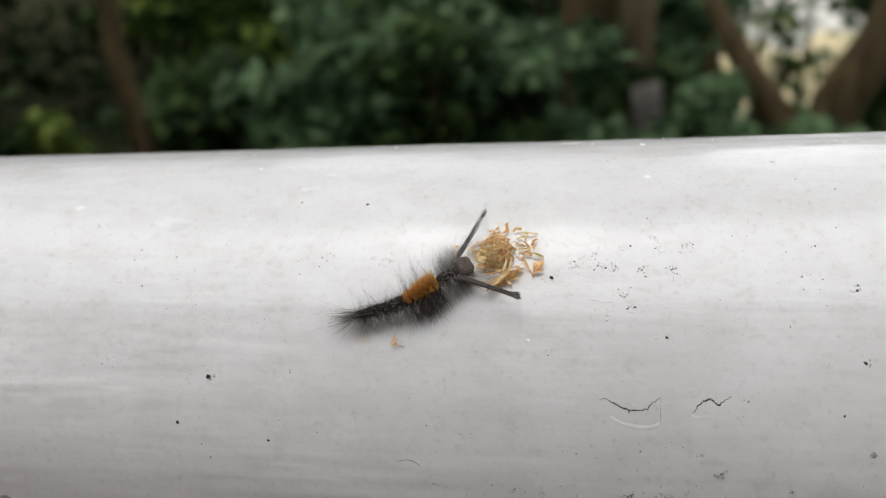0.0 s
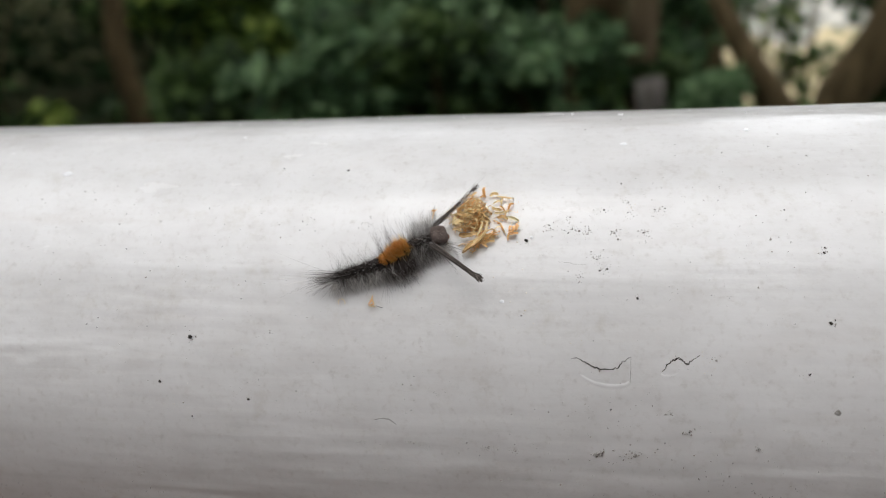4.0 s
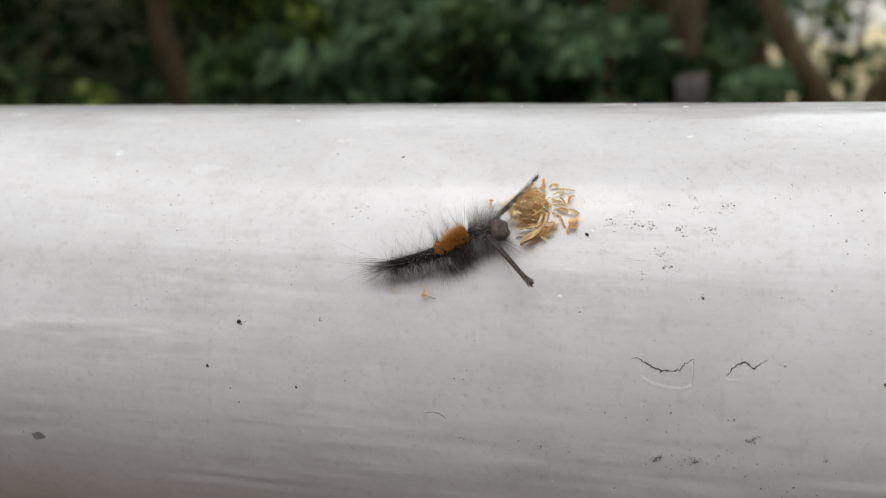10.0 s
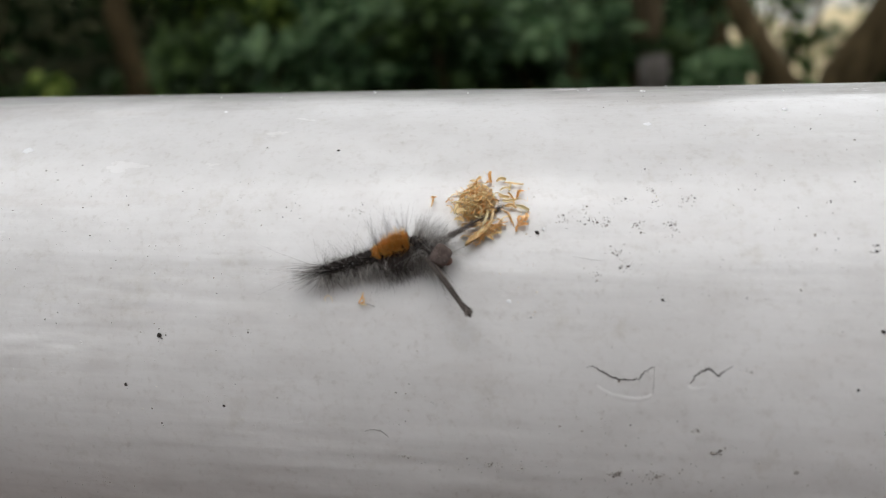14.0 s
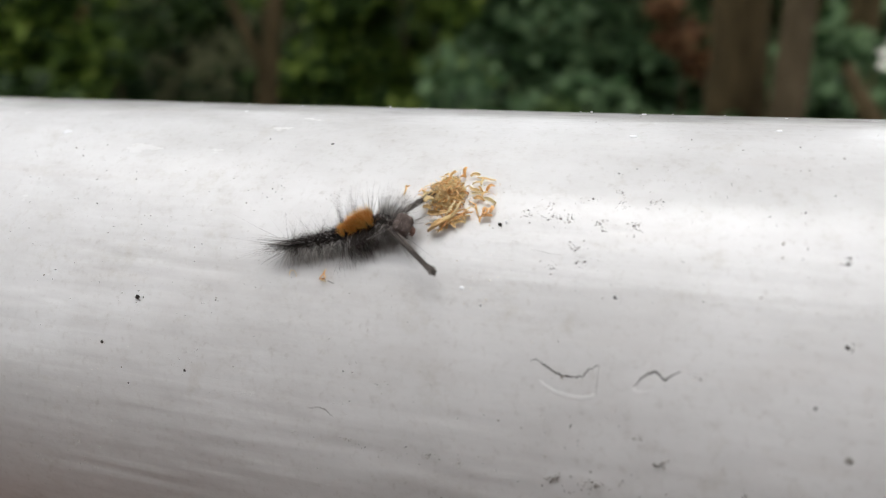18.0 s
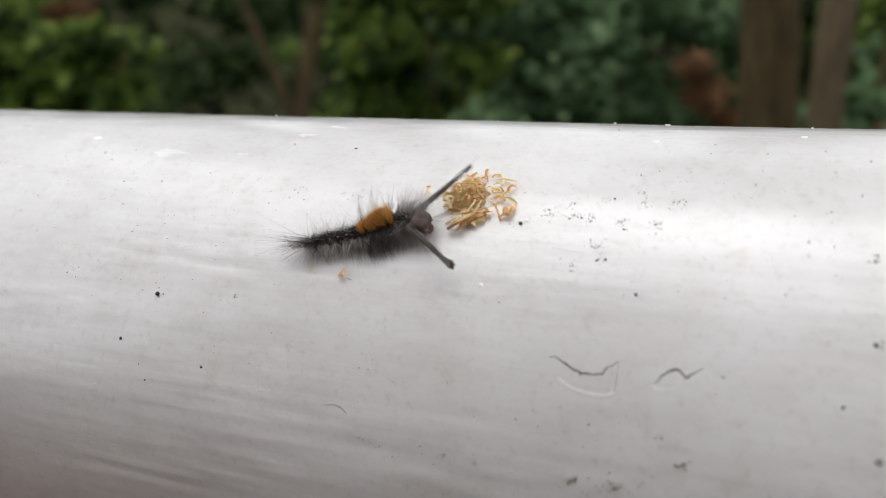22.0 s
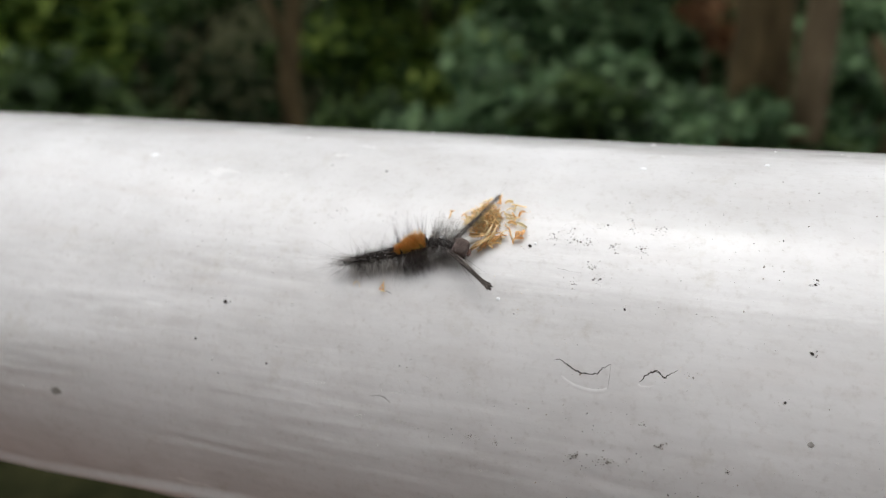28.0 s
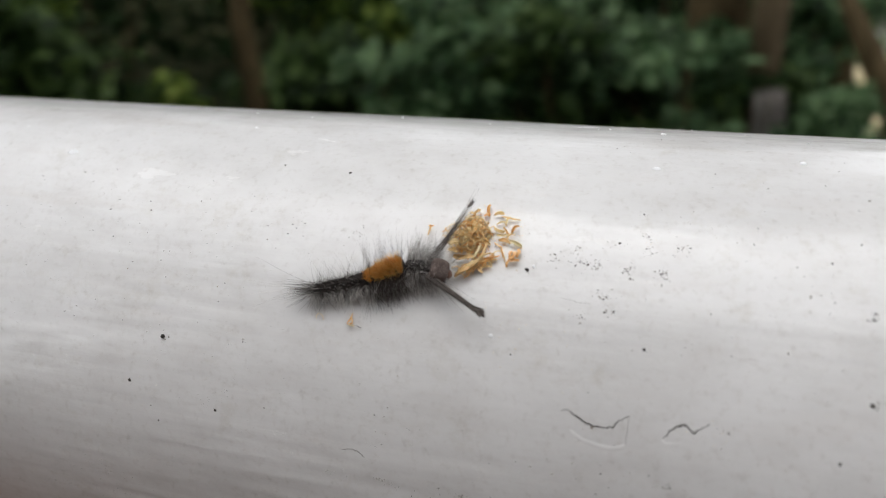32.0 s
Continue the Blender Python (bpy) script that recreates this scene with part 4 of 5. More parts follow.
def bristle_coat(rnd, i, r):
    """The pale and the dark hair of one body ring."""
    pale, dark = [], []
    if i <= 5:
        # rear rings: bare black back, two pale fans on the near flank, long thin hair on the far one
        for at in (-0.36, 0.34):
            pale += fan(rnd, (at, -r * 0.95, 0.10), (rnd.gauss(-0.05, 0.2), -1, -0.10), 9, (1.1, 2.6), 0.75, 0.040, -0.36)
        dark += flank(rnd, r, -1, 44, (0.4, 1.3), -0.40, 0.5, 0.020)
        dark += flank(rnd, r, -1, 7, (1.0, 1.9), -0.45, 0.5, 0.012)
        pale += flank(rnd, r, -1, 6, (0.9, 2.0), -0.25, 0.6, 0.018)
        pale += flank(rnd, r, 1, 11, (1.0, 3.8), 0.30, 0.45, 0.013, -0.1)
        dark += flank(rnd, r, 1, 2, (1.4, 3.2), 0.30, 0.40, 0.010, -0.1)
        dark += flank(rnd, r, 1, 12, (0.3, 0.7), 0.1, 0.5, 0.018)
        dark += back(rnd, r, 80, (0.25, 0.9), 0.6, 0.018, -0.4, 65)
        pale += back(rnd, r, 12, (0.4, 1.5), 0.6, 0.015, -0.2, 65)
    elif i <= 8:
        # under the brush: a long soft black-brown skirt
        dark += flank(rnd, r, -1, 190, (0.5, 1.9), -0.42, 0.34, 0.019, 0.0, (50, 125), -0.25)
        dark += flank(rnd, r, -1, 85, (1.4, 3.1), -0.34, 0.34, 0.013, 0.0, (55, 125), -0.25)
        for _ in range(3):
            dark += fan(rnd, (rnd.uniform(-0.6, 0.6), -r * 0.9, rnd.uniform(-0.4, 0.1)), (rnd.gauss(0, 0.25), -1, -0.34), 9, (2.2, 3.5), 0.12, 0.016)
        pale += flank(rnd, r, -1, 5, (1.2, 3.0), -0.2, 0.35, 0.015)
        dark += flank(rnd, r, 1, 7, (2.0, 3.7), 0.45, 0.26, 0.012, 0.05, (40, 100), -0.1)
        pale += flank(rnd, r, 1, 32, (1.4, 3.5), 0.40, 0.30, 0.014, 0.05, (40, 100), -0.1)
        dark += flank(rnd, r, 1, 20, (0.4, 1.2), 0.1, 0.45, 0.016)
        dark += back(rnd, r, 70, (0.2, 0.5), 0.4, 0.022, 0.0, 75)
    else:
        # behind the head: grey fans on both flanks
        for at in (-0.3, 0.3):
            pale += fan(rnd, (at, -r * 0.9, 0.15), (0.1, -1, -0.2), 10, (1.2, 2.5), 0.45, 0.030, -0.25)
            pale += fan(rnd, (at, r * 0.8, 0.25), (0.3, 1, 0.30), 14, (1.5, 3.2), 0.34, 0.016, -0.1)
        dark += flank(rnd, r, -1, 80, (0.7, 2.2), -0.35, 0.42, 0.015)
        pale += flank(rnd, r, -1, 34, (0.9, 2.3), -0.25, 0.5, 0.016)
        pale += flank(rnd, r, 1, 90, (1.0, 3.0), 0.30, 0.40, 0.014, 0.35, (25, 105), -0.1)
        dark += flank(rnd, r, 1, 9, (1.4, 3.2), 0.40, 0.30, 0.011, 0.2, (35, 105), -0.1)
        dark += back(rnd, r, 40, (0.2, 0.5), 0.5, 0.018, 0.2)
        pale += back(rnd, r, 44, (0.4, 1.3), 0.6, 0.015, 0.2, 60)
    if i >= 10:
        # long thin hair that sweeps forward and down beside the head
        for k in range(16):
            at = (rnd.uniform(-0.3, 0.5), -r * 0.9, rnd.uniform(-0.2, 0.3))
            (dark if k % 3 == 0 else pale).append(hair(at, (rnd.uniform(0.8, 3.6), -1, rnd.gauss(0.10, 0.2)), rnd.uniform(2.6, 4.6), (rnd.gauss(0, 0.06), 0, -0.12), 0.018))
    if i == 0:
        # the tail's long brush
        for _ in range(150):
            at = (rnd.uniform(-0.5, 0.2), rnd.uniform(-0.4, 0.4), rnd.uniform(-0.2, 0.45))
            d = (-1, rnd.gauss(0.04, 0.20), rnd.gauss(0.10, 0.16))
            (pale if rnd.random() < 0.25 else dark).append(hair(at, d, rnd.uniform(1.2, 3.8), (0, rnd.gauss(0, 0.06), rnd.uniform(-0.1, 0.05)), 0.019))
        for _ in range(60):
            at = (rnd.uniform(-0.5, 0.4), -rnd.uniform(0.1, 0.45), rnd.uniform(-0.2, 0.3))
            pale.append(hair(at, (rnd.uniform(-1.0, -0.1), -1, rnd.gauss(-0.1, 0.25)), rnd.uniform(1.0, 2.3), (0, 0, -0.25), 0.022))
        for _ in range(15):
            at = (-0.4, rnd.uniform(-0.4, 0.4), rnd.uniform(0.0, 0.4))
            pale.append(hair(at, (-1, rnd.gauss(0.05, 0.26), rnd.uniform(-0.02, 0.30)), rnd.uniform(4.0, 7.5), (0, rnd.gauss(0, 0.05), rnd.uniform(-0.10, 0.0)), 0.019))
    return pale, dark


def dot(at, size, flat=0.7):
    bm = bmesh.new()
    bmesh.ops.create_icosphere(bm, subdivisions=2, radius=size / 1000)
    for v in bm.verts:
        v.co = Vector((v.co.x, v.co.y, v.co.z * flat)) + Vector(at) / 1000
    for f in bm.faces:
        f.smooth = True
    return bm


def head_mesh():
    """A squarish capsule with two lobes and a groove between them."""
    bm = bmesh.new()
    bmesh.ops.create_uvsphere(bm, u_segments=32, v_segments=20, radius=1.0)
    for v in bm.verts:
        n = v.co.normalized()
        k = 1.0 / (abs(n.x) ** 4.4 + abs(n.y) ** 4.4 + abs(n.z) ** 4.4) ** (1 / 4.4)
        p = n * k
        groove = 0.025 * math.exp(-(p.y / 0.13) ** 2) * (1 if p.z > -0.2 else 0.3)
        narrow = 1 - 0.16 * max(0.0, -p.z) - 0.10 * max(0.0, p.x)
        v.co = Vector((p.x * 0.86, p.y * 1.00 * narrow, p.z * 0.92)) * (1 - groove) / 1000
    for f in bm.faces:
        f.smooth = True
    return bm


def pencil_hairs(rnd, side):
    """Upper pencil: loose and tapering. Lower pencil: a tight shaft that ends in a ragged club."""
    hairs = []
    if side > 0:
        for _ in range(64):
            a, q = rnd.uniform(0, 6.283), math.sqrt(rnd.random())
            y, z = 0.30 * q * math.cos(a), 0.30 * q * math.sin(a)
            reach = 7.6 * (0.35 + 0.68 * rnd.random() ** 0.8)
            hairs.append(hair((0, y, z), (reach, -y * 0.75 + rnd.gauss(0, 0.13), -z * 0.75 + rnd.gauss(0, 0.13)), reach, (0, rnd.gauss(0, 0.012), rnd.gauss(0, 0.012)), 0.026))
        for _ in range(34):
            hairs.append(hair((rnd.uniform(6.5, 7.1), rnd.gauss(0, 0.07), rnd.gauss(0, 0.07)), (1, rnd.gauss(0, 0.16), rnd.gauss(0, 0.16)), rnd.uniform(0.4, 0.9), (0, 0, 0), 0.028))
        for _ in range(5):
            hairs.append(hair((3, rnd.gauss(0, 0.1), 0), (1, rnd.gauss(0.03, 0.05), rnd.gauss(0, 0.05)), rnd.uniform(5.2, 6.4), (0, rnd.gauss(0, 0.04), 0), 0.014))
        loose = 22
    else:
        for _ in range(180):
            a, q = rnd.uniform(0, 6.283), math.sqrt(rnd.random())
            y, z = 0.30 * q * math.cos(a), 0.30 * q * math.sin(a)
            reach = 6.4 * (0.55 + 0.45 * rnd.random() ** 0.5)
            hairs.append(hair((0, y, z), (reach, -y * 0.45 + rnd.gauss(0, 0.05), -z * 0.45 + rnd.gauss(0, 0.05)), reach, (0, 0, 0), 0.034))
        for _ in range(16):
            cy, cz = rnd.gauss(0, 0.21), rnd.gauss(0, 0.21)
            end = rnd.uniform(6.6, 6.95) - 0.6 * math.hypot(cy, cz)
            for _ in range(17):
                x = rnd.uniform(5.0, 6.1)
                at = Vector((x, rnd.gauss(0, 0.08), rnd.gauss(0, 0.08)))
                way = Vector((end + rnd.gauss(0, 0.06), cy + rnd.gauss(0, 0.05), cz + rnd.gauss(0, 0.05))) - at
                hairs.append(hair(at, way, way.length, (0, 0, 0), 0.036))
        loose = 14
    for _ in range(loose):
        at = (rnd.uniform(0.0, 2.5), rnd.gauss(0, 0.1), rnd.gauss(0, 0.1))
        hairs.append(hair(at, (1, rnd.gauss(0.0 if side > 0 else -0.05, 0.13), rnd.gauss(0, 0.12)), rnd.uniform(2.0, 4.6), (0, rnd.gauss(0, 0.04), rnd.gauss(0, 0.04)), 0.017))
    return hairs


def build_caterpillar():
    rnd = random.Random(11)
    cat = tagged(new("caterpillar"), "hairy black tussock caterpillar with a rust-orange back brush, feeding", "caterpillar")
    cat.matrix_world = rail_pose(-17.0, 37.0, 0.0)
    root = rail_pose(-17.0, 37.0, 0.0).inverted()
    moving = []
    for i, (s, r, high) in enumerate(SEGMENT_TABLE):
        seg = part("body_segment", segment_mesh(r, i), BODY, cat)
        lift = high / 1000
        pale, dark = bristle_coat(rnd, i, r)
        part("flank_hair", mesh_of("flank_hair", *strands(pale)), HAIR_PALE, seg, "fine pale grey hair")
        part("velvet_hair", mesh_of("velvet_hair", *strands(dark)), HAIR_DARK, seg, "dense black hair")
        if 6 <= i <= 8:
            low, tall = ((0.04, 0.36), (0.44, 0.82), (0.94, 0.62))[i - 6]
            part("back_brush", mesh_of("back_brush", *strands(brush(rnd, r, low, tall, (-0.45, -0.40, -0.25)[i - 6]), 3)), HAIR_ORANGE, seg, "dense rust-orange brush of hair")
            part("brush_tips", mesh_of("brush_tips", *strands(brush_tips(rnd, r, low, tall, (-0.45, -0.40, -0.25)[i - 6]), 3)), HAIR_GOLD, seg, "golden-orange hair tips")
        elif i <= 5:
            for y in (-0.30, 0.34):
                part("wart", dot((rnd.uniform(-0.1, 0.1), y, r * 0.90), 0.10), BODY, seg)
            if 1 <= i <= 4:
                part("back_spot", dot((0.1, -0.26, r * 0.93), 0.062), SPOT, seg, "tiny white dot")
        else:
            for y in (-0.52, -0.18, 0.2, 0.5):
                part("wart", dot((rnd.uniform(-0.15, 0.15), y, math.sqrt(max(0.01, r * r - y * y)) * 0.92), 0.13), WART, seg, "shiny grey wart")
        if 2 <= i <= 10:
            for y in (-0.5, 0.5):
                v, f = tube([(0, y * r / 1000, -r * 0.6 / 1000), (0, y * r * 1.15 / 1000, -(lift - 0.0003)), (0.0001, y * r * 1.2 / 1000, -(lift + 0.00002))], [0.00022, 0.00017, 0.0002], 8)
                part("leg", mesh_of("leg", v, f), BODY, seg)
        moving.append((seg, [(t, root @ spine_pose(t, s, lift)) for t in STEP_TIMES]))
    # the head: capsule, brow fur, eyes, jaws and face whiskers
    head = part("head", head_mesh(), HEADSKIN, cat, "grey-brown head capsule")
    fur = []
    for _ in range(240):
        n = Vector((rnd.gauss(-0.7, 0.5), rnd.gauss(0, 1), rnd.gauss(0.1, 0.8))).normalized()
        fur.append(hair((n.x * 0.8, n.y * 0.98, n.z * 0.92), n + Vector((0.2, rnd.gauss(0, 0.3), rnd.gauss(0, 0.3))), rnd.uniform(0.25, 1.1), (0.1, 0, -0.1), 0.015))
    part("head_fur", mesh_of("head_fur", *strands(fur, 3)), HAIR_HEAD, head, "short grey-brown fur")
    v, f = tube([(0.0006, 0, -0.0002), (0.00088, 0, -0.00042), (0.00098, 0, -0.0007)], [0.0005, 0.00046, 0.0003], 14)
    part("face_plate", mesh_of("face_plate", v, f), HEADFACE, head, "reddish-brown mouth plate")
    for y in (-1, 1):
        for k in range(4):
            a = radians(30 + 22 * k)
            part("eye", dot((0.42 * math.sin(a) + 0.42, y * 0.82, -0.25 - 0.3 * math.cos(a)), 0.07, 1.0), BODY, head, "tiny black eye")
        v, f = tube([(0.00080, y * 0.00020, -0.0006), (0.00105, y * 0.00017, -0.00088), (0.00110, y * 0.00004, -0.00105)], [0.00018, 0.00014, 0.00006], 8)
        part("jaw", mesh_of("jaw", v, f), HEADFACE, head)
        whisk = [hair((0.5, y * 0.5, rnd.uniform(-0.4, 0.4)), (1, y * rnd.uniform(0.2, 1.6), rnd.uniform(-0.5, 0.4)), rnd.uniform(1.2, 3.4), (0, 0, -0.1), 0.016) for _ in range(16)]
        part("head_hair", mesh_of("head_hair", *strands(whisk)), HAIR_PALE, head)
    moving.append((head, [(t, root @ spine_pose(t, 1.0, HEAD_LIFT) @ pose(0, 0, 0, 0, 20, 0)) for t in STEP_TIMES]))
    # two long hair pencils beside the head
    for side, label in ((1, "long loose tapering hair pencil"), (-1, "long black hair pencil with a clubbed tip")):
        pencil = part("hair_pencil", mesh_of("hair_pencil", *strands(pencil_hairs(rnd, side))), HAIR_PENCIL, cat, label)
        moving.append((pencil, [(t, root @ tip_pose(t, side)) for t in STEP_TIMES]))
    return moving


# ---- chaff that it feeds in ----
def petal_mesh(seed, length, wide, bend=None, flat=1.0):
    """A dry rolled petal: a bent, twisted, tapering strip with a groove along it. Millimetres."""
    rnd = random.Random(seed)
    bend = rnd.uniform(-1.7, 1.7) if bend is None else bend
    twist, arch = rnd.uniform(-0.9, 0.9), rnd.uniform(0.05, 0.16) * length
    blunt, roll, kink = rnd.uniform(0.22, 0.5), rnd.uniform(0.6, 1.4) * flat, rnd.uniform(0.10, 0.42)
    verts, faces = [], []
    n, k = 9, 8
    x = y = 0.0
    spots = []
    for i in range(n):
        a = bend * (i / (n - 1) - 0.5) + rnd.uniform(-kink, kink)
        x += math.cos(a) * length / (n - 1)
        y += math.sin(a) * length / (n - 1)
        spots.append((x, y, a))
    mx, my = sum(p[0] for p in spots) / n, sum(p[1] for p in spots) / n
    for i, (x, y, a) in enumerate(spots):
        s = i / (n - 1)
        w = wide / 2 * math.sin(math.pi * (0.07 + 0.86 * s)) ** blunt * rnd.uniform(0.85, 1.1)
        tw = twist * (s - 0.5)
        c = Vector((x - mx, y - my, arch * (math.sin(math.pi * s) - 0.6)))
        for j in range(k):
            q = 2 * math.pi * j / k
            cup = roll * w * abs(math.cos(q)) ** 1.6
            u, v = math.cos(q) * w * (1 - 0.3 * roll), math.sin(q) * (0.022 + 0.05 * wide) + cup
            u, v = u * math.cos(tw) - v * math.sin(tw), u * math.sin(tw) + v * math.cos(tw)
            verts.append((c + Vector((-math.sin(a) * u, math.cos(a) * u, v))) / 1000)
    for i in range(n - 1):
        for j in range(k):
            p, q = i * k + j, i * k + (j + 1) % k
            faces.append((p, q, q + k, p + k))
    faces += [tuple(range(k))[::-1], tuple((n - 1) * k + j for j in range(k))]
    return mesh_of("petal", verts, faces)


# colour, millimetres along the rail, degrees from the crown, turn, length, width and height above the skin
FLORETS = [("g", -9.3, 21.8, 67, 0.93, 0.50, 0.3), ("g", -9.7, 22.3, -27, 0.88, 0.44, 0.3), ("w", -8.6, 23.9, 5, 0.77, 0.49, 0.5), ("g", -8.2, 21.1, 98, 1.31, 0.51, 0.2),
          ("g", -8.3, 22.3, 6, 0.55, 0.44, 0.2), ("w", -7.1, 21.7, 16, 0.97, 0.54, 0.2), ("g", -5.9, 22.5, -15, 1.95, 0.34, 0.2), ("g", -6.7, 23.6, 12, 0.97, 0.32, 0.2),
          ("g", -6.2, 23.2, 85, 0.93, 0.33, 0.2), ("g", -6.7, 25.4, -16, 1.14, 0.46, 0.3), ("w", -6.3, 26.4, -5, 1.21, 0.44, 0.3), ("g", -6.0, 27.4, -3, 1.19, 0.49, 0.2),
          ("g", -5.6, 26.5, 74, 0.96, 0.36, 0.3), ("g", -5.3, 24.7, 54, 1.14, 0.46, 0.2), ("g", -4.9, 27.7, -10, 1.31, 0.55, 0.2), ("g", -6.0, 25.4, -32, 0.96, 0.36, 0.3),
          ("o", -5.1, 30.1, 72, 0.91, 0.51, 0.3), ("o", -4.8, 30.1, 86, 0.95, 0.53, 0.3), ("o", -4.5, 29.6, 82, 0.94, 0.53, 0.2), ("o", -4.8, 31.1, -4, 1.06, 0.53, 0.2),
          ("o", -5.1, 30.9, 40, 0.63, 0.47, 0.3), ("g", -5.4, 31.8, 91, 0.82, 0.47, 0.2), ("g", -6.2, 29.1, -45, 1.57, 0.24, 0.1), ("g", -6.7, 28.1, -36, 0.95, 0.24, 0.1),
          ("g", -5.9, 30.1, -58, 1.33, 0.24, 0.1), ("g", -13.5, 26.6, 95, 1.18, 0.33, 0.3), ("g", -13.3, 25.8, -16, 0.54, 0.24, 0.5), ("h", -9.1, 34.1, 45, 2.33, 1.00, 0.4),
          ("g", -8.3, 32.9, 61, 1.95, 0.54, 0.5), ("g", -7.8, 30.9, 72, 2.47, 0.39, 0.6), ("g", -7.3, 31.7, 40, 1.58, 0.42, 0.4), ("h", -7.8, 33.4, -52, 1.17, 0.47, 0.2),
          ("g", -7.3, 33.1, 28, 1.26, 0.37, 0.3), ("g", -6.9, 31.5, 17, 1.16, 0.37, 0.2), ("g", -8.5, 32.8, 50, 1.81, 0.43, 0.6), ("h", -10.1, 33.4, 6, 0.87, 0.27, 0.1),
          ("g", -8.2, 30.4, 83, 1.96, 0.35, 0.8), ("h", -7.8, 32.4, 56, 1.84, 0.43, 0.3), ("w", -10.5, 29.5, 29, 0.95, 0.79, 0.9), ("w", -11.0, 28.6, 84, 1.08, 0.60, 0.7),
          # the two broad husks here stand in for the dark shadow under the heap
          ("h", -9.8, 31.5, 6, 1.30, 0.76, 0.4), ("h", -9.0, 31.5, 17, 1.06, 0.64, 0.4), ("g", -10.7, 30.5, -24, 1.06, 0.59, 0.4)]


def build_chaff():
    rnd = random.Random(21)
    pile = tagged(new("chaff_pile"), "small heap of dry golden curled flower chaff on the rail", "chaff")
    pile.matrix_world = rail_pose(-8.3, 27.5, 0.0)
    inv = pile.matrix_world.inverted()
    shades = {"g": CHAFF, "w": CHAFF_PALE, "o": CHAFF_ORANGE, "h": HUSK}
    words = {"g": "", "w": "pale straw-coloured petal", "o": "orange curled petal", "h": "broad golden-brown husk, two of which fill the shadow of the heap"}
    for k, (shade, x, th, spin, length, wide, z) in enumerate(FLORETS):
        ob = part("husk" if shade == "h" else "petal", petal_mesh(500 + k, length, wide * 0.88, flat=0.8), shades[shade], pile, words[shade])
        ob.matrix_local = inv @ rail_pose(x, th, (z + wide * 0.25) / 1000, spin) @ pose(0, 0, 0, rnd.gauss(0, 22), rnd.gauss(0, 8), 0)
    # the heap of longer curled strips
    kinds = [petal_mesh(k, 0.9 + 1.1 * ((k * 7) % 11) / 10, 0.07 + 0.17 * ((k * 5) % 7) / 6, (-3.4, -2.2, -1.2, 1.4, 2.4, 3.6)[k % 6]) for k in range(36)]
    for k, me in enumerate(kinds):
        me.materials.append(CHAFF_PALE if k % 5 == 2 else CHAFF)
    for _ in range(230):
        a, q = rnd.uniform(0, 6.283), rnd.random() ** 0.6
        th = 26.8 + 3.7 * q * math.sin(a)
        x = -9.15 + (th - 26.8) * 0.10 + 1.55 * q * math.cos(a)
        z = 0.12 + 1.5 * (1 - q * q) * rnd.random() ** 0.7
        ob = new("strip", rnd.choice(kinds))
        ob.parent = pile
        ob.matrix_local = inv @ rail_pose(x, th, z / 1000) @ pose(0, 0, 0, rnd.gauss(0, 28), rnd.gauss(0, 16), rnd.gauss(24, 46))
    # the lower fan of strips, gathered at the husk's foot
    for _ in range(46):
        u = rnd.random()
        x, th = -9.4 + 2.3 * u + rnd.gauss(0, 0.2), 33.9 - 2.6 * u + rnd.gauss(0, 0.7)
        ob = new("strip", rnd.choice(kinds))
        ob.parent = pile
        ob.matrix_local = inv @ rail_pose(x, th, rnd.uniform(0.15, 0.65) / 1000) @ pose(0, 0, 0, rnd.gauss(0, 25), rnd.gauss(0, 12), rnd.gauss(42, 22))
    # thin pale strips that trail from the heap towards the feeding head
    for _ in range(12):
        ob = new("strip", rnd.choice(kinds[:12]))
        ob.parent = pile
        ob.matrix_local = inv @ rail_pose(rnd.gauss(-11.0, 0.5), rnd.gauss(27.0, 1.0), rnd.uniform(0.15, 0.5) / 1000) @ pose(0, 0, 0, rnd.gauss(0, 20), 0, rnd.gauss(30, 40)) @ Matrix.Scale(0.8, 4)
    # fine crumbs between them
    verts, faces = [], []
    for _ in range(190):
        src = rnd.choice(kinds)
        x, th = (rnd.gauss(-9.1, 0.9), rnd.gauss(27.0, 2.0)) if rnd.random() < 0.85 else (rnd.gauss(-5.6, 0.7), rnd.gauss(26.5, 2.0))
        m = inv @ rail_pose(x, th, rnd.uniform(0.05, 0.4) / 1000) @ pose(0, 0, 0, rnd.gauss(0, 45), rnd.gauss(0, 25), rnd.uniform(0, 360)) @ Matrix.Scale(rnd.uniform(0.2, 0.5) if x > -6.8 else rnd.uniform(0.4, 0.7), 4)
        o = len(verts)
        verts += [m @ v.co for v in src.vertices]
        faces += [tuple(o + k for k in p.vertices) for p in src.polygons]
    tagged(part("chaff_litter", mesh_of("chaff_litter", verts, faces), CHAFF_FINE, pile), "fine golden crumbs", kind="stuff")
    # one loose crumb by itself
    crumb = tagged(new("chaff_crumb"), "single loose orange chaff crumb on the rail", "chaff")
    crumb.matrix_world = rail_pose(-19.3, 45.2, 0.0)
    for k, (x, y, turn, ln, wd) in enumerate(((0.0, 0.35, 80, 0.8, 0.20), (-0.18, 0.0, 65, 0.9, 0.22), (0.12, -0.05, 110, 0.9, 0.20), (-0.05, -0.3, 20, 0.7, 0.24), (0.1, -0.45, -10, 0.8, 0.16))):
        c = part("petal", petal_mesh(60 + k, ln * 0.8, wd, 0.9 - 0.4 * k), CHAFF_ORANGE if k % 2 else CHAFF, crumb)
